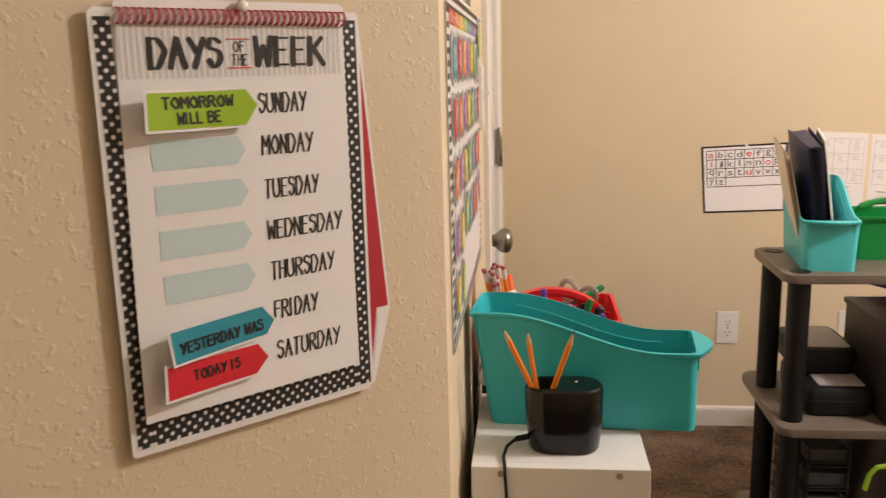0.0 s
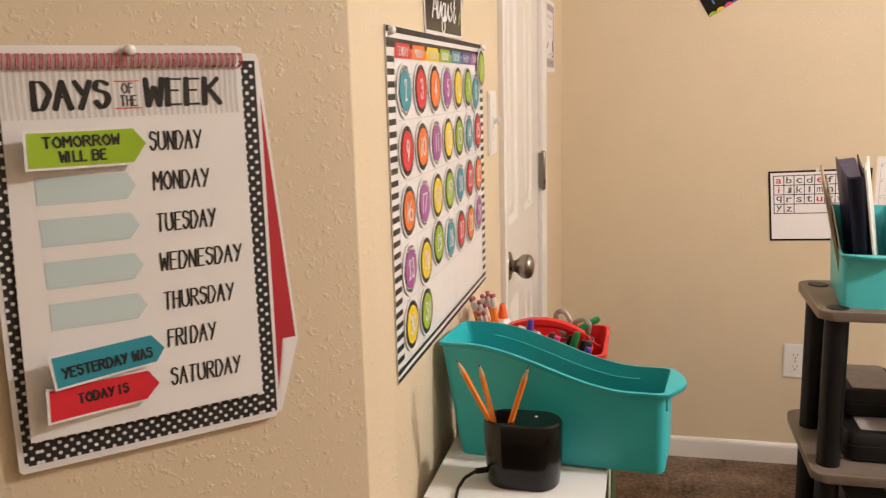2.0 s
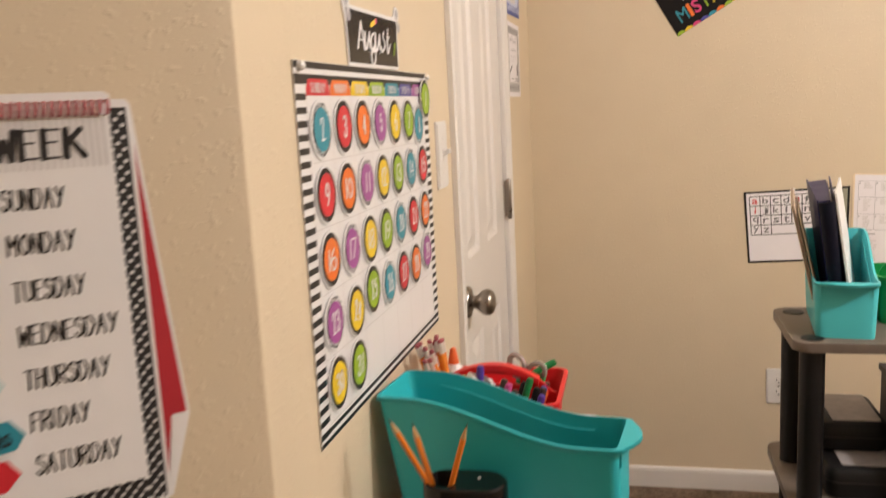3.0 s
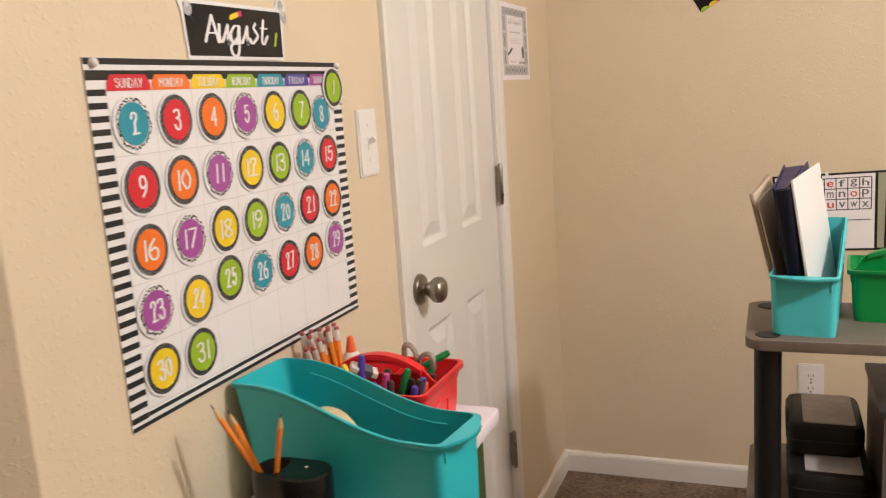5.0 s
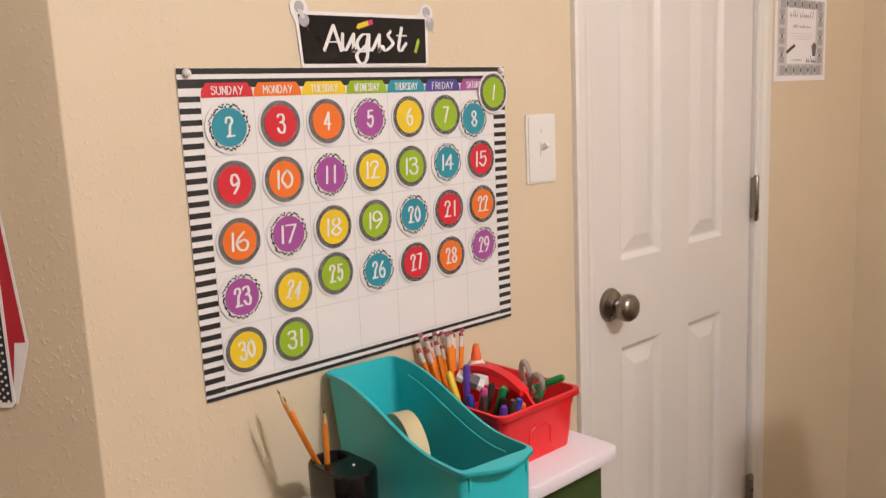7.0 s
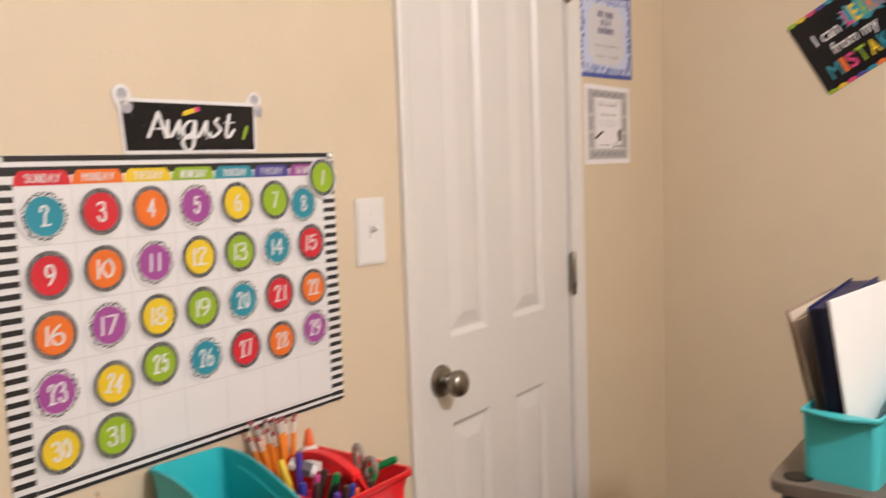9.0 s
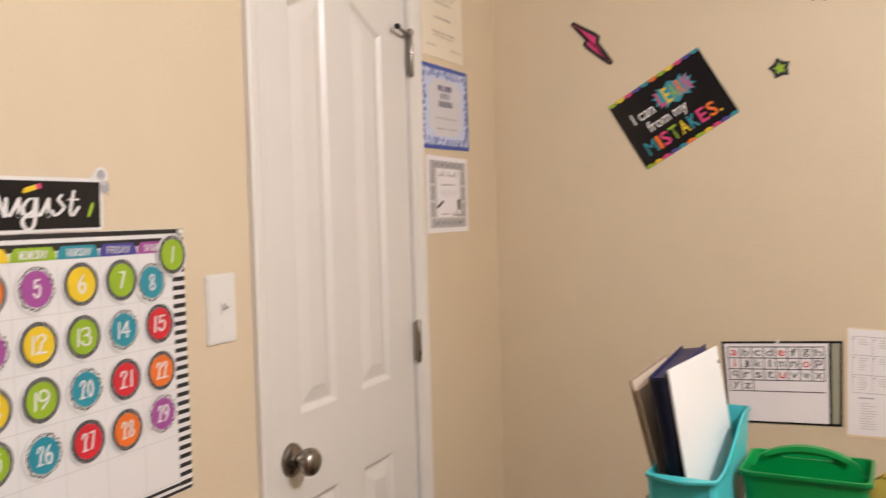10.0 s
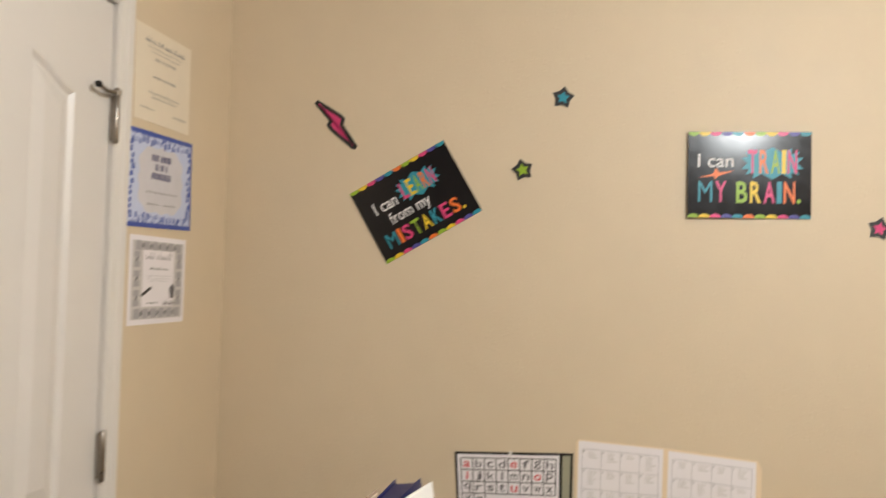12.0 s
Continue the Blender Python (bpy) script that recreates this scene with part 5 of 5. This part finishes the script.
GREENM, PURPM, BLUEM, PINKM, YELM, BRNM = (mat(n, c, 0.35) for n, c in (("green_cap", (0.01, 0.20, 0.05)), ("purple_cap", (0.10, 0.05, 0.36)), ("blue_cap", (0.03, 0.05, 0.36)), ("pink_cap", (0.62, 0.07, 0.28)), ("yellow_cap", (0.80, 0.55, 0.03)), ("brown_cap", (0.06, 0.035, 0.03))))
zb = 0.818
for base, tip, bd, cp, word in (
    ((0.050, 1.300, zb), (0.012, 1.298, 0.926), YELM, YELM, "yellow"),
    ((0.030, 1.310, zb), (0.036, 1.312, 0.937), PURPM, PURPM, "purple"),
    ((0.070, 1.290, zb), (0.047, 1.280, 0.909), BLUEM, BLUEM, "blue"),
    ((0.060, 1.305, zb), (0.062, 1.296, 0.918), PINKM, PINKM, "pink"),
    ((0.086, 1.290, zb), (0.072, 1.286, 0.912), BRNM, BRNM, "dark brown"),
    ((0.080, 1.300, zb), (0.092, 1.305, 0.924), BLACKM, GREENM, "green-capped black"),
    ((0.098, 1.285, zb), (0.103, 1.291, 0.915), BLACKM, BLACKM, "black"),
    ((0.106, 1.296, zb), (0.116, 1.285, 0.906), PURPM, PURPM, "violet"),
    ((0.110, 1.310, zb), (0.128, 1.304, 0.910), PINKM, BRNM, "dark-capped pink"),
    ((0.092, 1.360, zb), (0.104, 1.372, 0.911), GREENM, GREENM, "green"),
    ((0.118, 1.330, zb), (0.124, 1.322, 0.900), CORAL, CORAL, "orange"),
    ((0.074, 1.318, zb), (0.082, 1.318, 0.914), BLACKM, BLACKM, "black"),
    ((0.100, 1.318, zb), (0.110, 1.316, 0.908), BLUEM, BLUEM, "blue"),
    ((0.050, 1.318, zb), (0.052, 1.322, 0.916), REDC, BRNM, "dark-capped red"),
    ((0.112, 1.365, zb), (0.114, 1.352, 0.902), BRNM, BRNM, "brown"),
):
    lean = Vector((-0.004, -0.004, -0.007)) if word in ("yellow", "purple") else Vector((0.012, 0.004, -0.011))
    foot, head = Vector(base) + Vector((-0.016, -0.004, 0)), Vector(tip) + Vector((-0.010, -0.004, 0)) + lean
    foot.x, head.x = min(foot.x, 0.092), min(head.x, 0.112)
    foot.y, head.y = max(foot.y, 1.286), max(head.y, 1.282)
    marker(tuple(foot), tuple(head), bd, cp, word + " marker standing in the red caddy")
marker((0.063, 1.379, 0.880), (0.121, 1.399, 0.9095), GREENM, GREENM, "thick green marker lying across the red caddy")
ob = thing("eraser_block", pose(0.020, 1.312, 0.905, 20, 25, 40), "white eraser lying on the markers", "eraser")
part("block", boxed(-0.021, 0.021, -0.009, 0.009, -0.005, 0.005, 0.002), SWITCH, ob)
part("sleeve", boxed(-0.010, 0.012, -0.0094, 0.0094, -0.0054, 0.0054), GREYINK, ob)
# Scissors with smoky handles, points down among the markers.
ob = thing("scissors", pose(0.058, 1.385, 0.815, 0, 14, -20), "scissors with smoky grey handles in the red caddy", "scissors")
for sd in (-1, 1):
    loop = [(0.0125 * math.cos(2 * math.pi * q / 18), 0, 0.0185 * math.sin(2 * math.pi * q / 18)) for q in range(19)]
    bm = tube(bmesh.new(), loop, 0.0042, 8)
    bm.transform(Matrix.Translation((sd * 0.015, 0.001 * sd, 0.090)) @ Matrix.Rotation(radians(34 * sd), 4, "Y"))
    part("handle", bm, CLEAR, ob, "smoky plastic handle", True)
    part("blade", prism(bmesh.new(), [(0.0, 0.0), (sd * 0.007, 0.07), (sd * 0.004, 0.085), (-sd * 0.003, 0.07)], 0.0008 * sd - 0.0006, 0.0008 * sd + 0.0006, "y"), FERRULE, ob)

# A bunch of unsharpened pencils, erasers up.
rnd = random.Random(11)
for i in range(16):
    a = 2 * math.pi * i / 8
    rr = 1.0 if i < 8 else 0.5
    bx0, by0 = -0.030 + 0.009 * rr * math.cos(a), 1.324 + 0.009 * rr * math.sin(a)
    tx, ty = -0.056 + 0.014 * rr * math.cos(a) + rnd.uniform(-0.004, 0.004), 1.326 + 0.048 * rr * math.sin(a) + rnd.uniform(-0.005, 0.005)
    pencil((bx0, by0, zb), (tx, ty, 0.954 + rnd.uniform(-0.012, 0.010)), False, "pencils in the red caddy", "orange wooden pencil with its eraser up")
ob = thing("glue_bottle", pose(-0.034, 1.378, 0.8122), "white glue bottle with an orange cap in the caddy", "glue bottle")
part("bottle", lathe(bmesh.new(), [(0.016, 0), (0.018, 0.004), (0.018, 0.080), (0.015, 0.090), (0.009, 0.098)], 20), SWITCH, ob, "", True)
part("cap", lathe(bmesh.new(), [(0.0085, 0.0982), (0.0080, 0.104), (0.0062, 0.112), (0.0045, 0.121), (0.002, 0.123)], 16), CORAL, ob, "orange twist cap", True)


# ---- shelf unit by the back wall ----
SX0, SX1 = 0.529, 1.135


def shelf_unit():
    ob = thing("shelf_unit", pose((SX0 + SX1) / 2, 1.93, 0), "grey-brown tube shelf unit with black posts", "shelf unit")
    for top, y0, y1 in ((0.832, 1.786, 2.070), (0.500, 1.765, 2.125), (0.170, 1.765, 2.125)):
        part("shelf_board", placed(prism(bmesh.new(), rrect(SX0, SX1, y0, y1, 0.028, 5), top - 0.019, top, bev=0.003), ob), LAMINATE, ob, "grey-brown laminate board", True)
    for x in (SX0 + 0.038, SX1 - 0.038):
        for y in (1.822, 2.026):
            for z0, z1 in ((0.5002, 0.8128), (0.1702, 0.4808), (0.0, 0.1508)):
                part("post", placed(lathe(bmesh.new(), [(0.0235, z0), (0.0235, z1)], 20, x, y), ob), TUBE, ob, "black plastic tube", True)
            part("post_cap", placed(lathe(bmesh.new(), [(0.0215, 0.8322), (0.021, 0.8336), (0.017, 0.8340)], 20, x, y), ob), TUBE, ob)


shelf_unit()


GREYP = mat("pale_grey_label", (0.44, 0.40, 0.385), 0.5, var=0.25, scale=55)


def paper_tray(x0, x1, y0, y1, z0, z1, label):
    """A low black plastic box with rounded corners and a stack of printed sheets set in its lid."""
    ob = thing("paper_box", pose((x0 + x1) / 2, (y0 + y1) / 2, z0), label, "box", "black boxes on the shelf")
    rings = []
    for f, z, r in ((0.006, z0, 0.02), (0.002, z0 + 0.004, 0.022), (0.0, z1 - 0.03, 0.022), (0.0, z1 - 0.012, 0.022), (0.005, z1 - 0.003, 0.02), (0.012, z1, 0.016)):
        rings.append([(x, y, z) for x, y in rrect(x0 + f, x1 - f, y0 + f, y1 - f, r, 4)])
    part("box", placed(loft(bmesh.new(), rings), ob), BLACKM, ob, "", True)
    part("seam", placed(prism(bmesh.new(), rrect(x0 - 0.0008, x1 + 0.0008, y0 - 0.0008, y1 + 0.0008, 0.022), z1 - 0.031, z1 - 0.029), ob), DARK, ob)
    part("label_sheet", placed(prism(bmesh.new(), rrect(x0 + 0.03, x1 - 0.016, y0 + 0.016, y1 - 0.016, 0.004), z1 + 0.0002, z1 + 0.0022), ob), GREYP, ob, "pale grey sheet")


paper_tray(0.602, 0.745, 1.835, 2.055, 0.5005, 0.566, "black plastic box with a grey sheet on its lid")
paper_tray(0.600, 0.738, 1.915, 2.105, 0.5685, 0.628, "smaller black plastic box stacked on another")

# A dark cubby stands on the middle shelf, with a book lying aslant on it.
ob = thing("desk_cubby", pose(0.89, 1.90, 0.5002), "dark brown desktop cubby on the middle shelf", "cubby")
part("side_board", placed(boxed(0.752, 0.765, 1.790, 2.06, 0.5004, 0.700, 0.001), ob), DARKWOOD, ob)
part("side_board", placed(boxed(1.030, 1.043, 1.790, 2.06, 0.5004, 0.700, 0.001), ob), DARKWOOD, ob)
part("top_board", placed(boxed(0.746, 1.049, 1.788, 2.06, 0.7002, 0.713, 0.001), ob), DARKWOOD, ob)
part("front_edge", placed(boxed(0.7525, 0.7645, 1.7882, 1.7898, 0.502, 0.699), ob), LAMINATE, ob, "pale front edge")
ob = thing("yellow_folder", pose(0.89, 1.91, 0.5202), "yellow folder lying on dark papers in the cubby", "folder")
part("cover", placed(boxed(0.786, 1.01, 1.80, 2.04, 0.585, 0.612, 0.001), ob), YELLOWC, ob)
part("papers", placed(boxed(0.782, 1.012, 1.80, 2.04, 0.5004, 0.585, 0.001), ob), DARKWOOD, ob)
ob = thing("book", pose(0.94, 2.07, 0.732, 0, 5, 28), "dark blue book lying aslant on the cubby", "book")
part("cover", boxed(-0.115, 0.11, -0.11, 0.11, -0.004, 0.010, 0.002), NAVY, ob)
part("pages", boxed(-0.111, 0.105, -0.107, 0.112, -0.001, 0.007), SHEETM, ob)

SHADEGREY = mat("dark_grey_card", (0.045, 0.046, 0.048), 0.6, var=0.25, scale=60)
# Black letter trays and a tote on the bottom shelf.
ob = thing("letter_tray", pose(0.69, 1.93, 0.1702), "stack of black wire letter trays full of paper", "letter tray")
for i in range(5):
    z = 0.172 + i * 0.056
    part("tray", placed(boxed(0.600, 0.690, 1.80, 2.06, z, z + 0.005, 0.001), ob), BLACKM, ob)
    part("tray_rim", placed(boxed(0.599, 0.691, 1.797, 1.801, z + 0.012, z + 0.018, 0.001), ob), TUBE, ob)
    part("file_block", placed(boxed(0.604, 0.686, 1.806, 2.055, z + 0.0052, z + 0.040, 0.001), ob), SHADEGREY, ob, "dark grey file bundle")
    for x in (0.6025, 0.6875):
        part("tray_post", placed(boxed(x - 0.0025, x + 0.0025, 1.7975, 1.8025, z + 0.005, z + 0.056), ob), TUBE, ob)
ob = thing("tote_bag", pose(0.83, 1.92, 0.1702), "dark tote bag with lime green handles", "tote bag")
bm = bmesh.new()
loft(bm, [[(x, y, 0.1705) for x, y in rrect(0.705, 0.98, 1.81, 2.05, 0.03)], [(x, y, 0.30) for x, y in rrect(0.70, 0.985, 1.805, 2.055, 0.03)], [(x, y, 0.455) for x, y in rrect(0.745, 0.96, 1.84, 2.02, 0.02)]])
part("bag", placed(bm, ob), DARKWOOD, ob, "", True)
LIMEF = mat("lime_webbing", (0.30, 0.52, 0.03), 0.7, var=0.1, scale=200)
pts = [(0.722, 1.795, 0.350), (0.728, 1.792, 0.385), (0.742, 1.79, 0.405), (0.767, 1.79, 0.410), (0.792, 1.79, 0.399), (0.807, 1.79, 0.374), (0.817, 1.792, 0.314)]
part("handle", placed(tube(bmesh.new(), pts, 0.006, 6), ob), LIMEF, ob, "lime green strap", True)
pts = [(0.758, 1.788, 0.28), (0.772, 1.787, 0.34), (0.794, 1.786, 0.378), (0.822, 1.786, 0.39), (0.872, 1.788, 0.37)]
part("handle", placed(tube(bmesh.new(), pts, 0.006, 6), ob), LIMEF, ob, "lime green strap", True)


# ---- binders in the light bin ----
def slab(name, bot, top, depth, thick, material, label, turn=0.17, parts=()):
    """A folder or binder standing on its edge: bot and top are its near lower and near upper corners; depth runs back."""
    a, b = Vector(bot), Vector(top)
    zx = (b - a).normalized()
    back = Vector((turn, 1.0, 0.0)).normalized()
    back = (back - zx * back.dot(zx)).normalized()
    side = back.cross(zx)
    m = Matrix((side, back, zx)).transposed().to_4x4()
    ob = thing(name, Matrix.Translation(a) @ m, label, "binder" if "binder" in name else "folder", "folders in the bin")
    h = (b - a).length
    part("cover", boxed(-thick / 2, thick / 2, 0, depth, 0, h, 0.0012), material, ob)
    for nm, x0, x1, y0, y1, z0, z1, mt in parts:
        part(nm, boxed(x0, x1, y0, y1, z0 if z0 >= 0 else h + z0, h + z1), mt, ob)
    return ob


DEEPNAVY = mat("deep_navy_vinyl", (0.004, 0.0045, 0.015), 0.5, spec=0.25)
slab("file_folder", (0.592, 1.884, 0.8365), (0.536, 1.873, 1.080), 0.190, 0.004, KRAFT, "worn brown card folder leaning in the bin", turn=0.17, parts=(("lining", 0.0022, 0.0036, 0.004, 0.182, 0.01, -0.004, TANCARD), ("sheet_back", -0.0032, -0.0022, 0.002, 0.186, 0.0, -0.001, CREAM)))
slab("file_folder", (0.601, 1.882, 0.8365), (0.548, 1.874, 1.064), 0.185, 0.003, TANCARD, "tan card folder leaning in the bin", turn=0.16)


def ring_binder(bot, top, depth, thick, turn, splay, label):
    """A binder with its rounded spine to the front, two stiff covers and a block of dark pages between."""
    a, b = Vector(bot), Vector(top)
    zx = (b - a).normalized()
    back = Vector((turn, 1.0, 0.0)).normalized()
    back = (back - zx * back.dot(zx)).normalized()
    ob = thing("ring_binder", Matrix.Translation(a) @ Matrix((back.cross(zx), back, zx)).transposed().to_4x4(), label, "binder", "folders in the bin")
    h, t = (b - a).length, thick / 2
    # the covers splay: the binder is thicker at its open edge than at the spine
    for sd, out in ((-1, splay), (1, 0.0)):
        x = sd * t
        part("cover", prism(bmesh.new(), [(x - 0.0014, 0.006), (x + 0.0014, 0.006), (x + 0.0014 - out, depth), (x - 0.0014 - out, depth)], 0, h, bev=0.0006), NAVY, ob)
    arc = [(t * math.cos(radians(q)), 0.006 - 0.010 * math.sin(radians(q))) for q in range(0, 181, 20)]
    inner = [(0.90 * p, q + 0.0024) for p, q in arc[::-1]]
    part("spine", prism(bmesh.new(), arc + inner, 0.001, h - 0.004), DEEPNAVY, ob, "dark rounded spine", True)
    part("page_block", prism(bmesh.new(), [(-t + 0.0016, 0.012), (t - 0.0070, 0.012), (t - 0.0070, depth - 0.010), (-t + 0.0016 - splay * 0.93, depth - 0.010)], 0.002, h - 0.004), NAVY, ob, "dark blue dividers")
    part("loose_sheet", boxed(t - 0.0060, t - 0.0048, 0.014, depth - 0.010, 0.002, h - 0.006), GREYP, ob, "pale grey sheet edge")


ring_binder((0.628, 1.856, 0.8365), (0.588, 1.836, 1.094), 0.222, 0.029, 0.17, 0.014, "navy blue vinyl ring binder with dark pages in the bin")
slab("ring_binder", (0.6455, 1.840, 0.8365), (0.6045, 1.838, 1.106), 0.215, 0.005, WHITELAM, "glossy white binder with a dark inner edge", turn=0.25, parts=(("dark_edge", -0.0042, -0.0026, 0.0, 0.210, 0.0, -0.006, BLACKM), ("button", 0.0026, 0.0037, 0.205, 0.210, -0.030, -0.024, DARK)))

# A yellow shell chair stands with its back to the shelf unit.
ob = thing("chair", pose(1.12, 2.35, 0), "yellow plastic shell chair behind the shelf unit", "chair")
bm = bmesh.new()
rows = []
for i in range(9):
    f = i / 8
    z = 0.70 + 0.235 * f
    hw = 0.192 + 0.02 * math.sin(math.pi * f) - (0.0 if f < 0.7 else 0.022 * ((f - 0.7) / 0.3) ** 2)
    rows.append([(1.106 + hw * u, 2.19 - 0.035 * f + 0.05 * (1 - f) ** 3 + 0.03 * u * u, z + 0.020 * f * u - f ** 3 * (0.020 * u * u + 0.030 * max(0.0, (abs(u) - 0.8) / 0.2) ** 2.2)) for u in [k / 8 - 1 for k in range(17)]])
vs = [[bm.verts.new(p) for p in r] for r in rows]
for a, b in zip(vs, vs[1:]):
    for k in range(16):
        bm.faces.new((a[k], a[k + 1], b[k + 1], b[k]))
o = part("backrest", placed(bm, ob), YELLOWC, ob, "", True)
sol = o.modifiers.new("thickness", "SOLIDIFY")
sol.thickness = 0.005
part("seat", placed(prism(bmesh.new(), rrect(0.92, 1.32, 2.20, 2.60, 0.06), 0.44, 0.452, bev=0.004), ob), YELLOWC, ob, "", True)
for x in (1.0, 1.24):
    part("back_post", placed(tube(bmesh.new(), [(x, 2.235, 0.45), (x, 2.24, 0.62), (x, 2.225, 0.74)], 0.010), ob), NICKEL, ob, "metal upright", True)
for x in (0.96, 1.28):
    part("rivet", placed(lathe(bmesh.new(), [(0.006, 0), (0.005, 0.003)], 10, x + 0.0, 2.3), ob), NICKEL, ob).location = (0, 0, 0.452)
    for y in (2.24, 2.56):
        part("leg", placed(tube(bmesh.new(), [(x, y, 0.44), (x + (0.02 if x > 1.1 else -0.02), y + (0.02 if y > 2.4 else -0.02), 0.0)], 0.010), ob), NICKEL, ob, "metal leg", True)
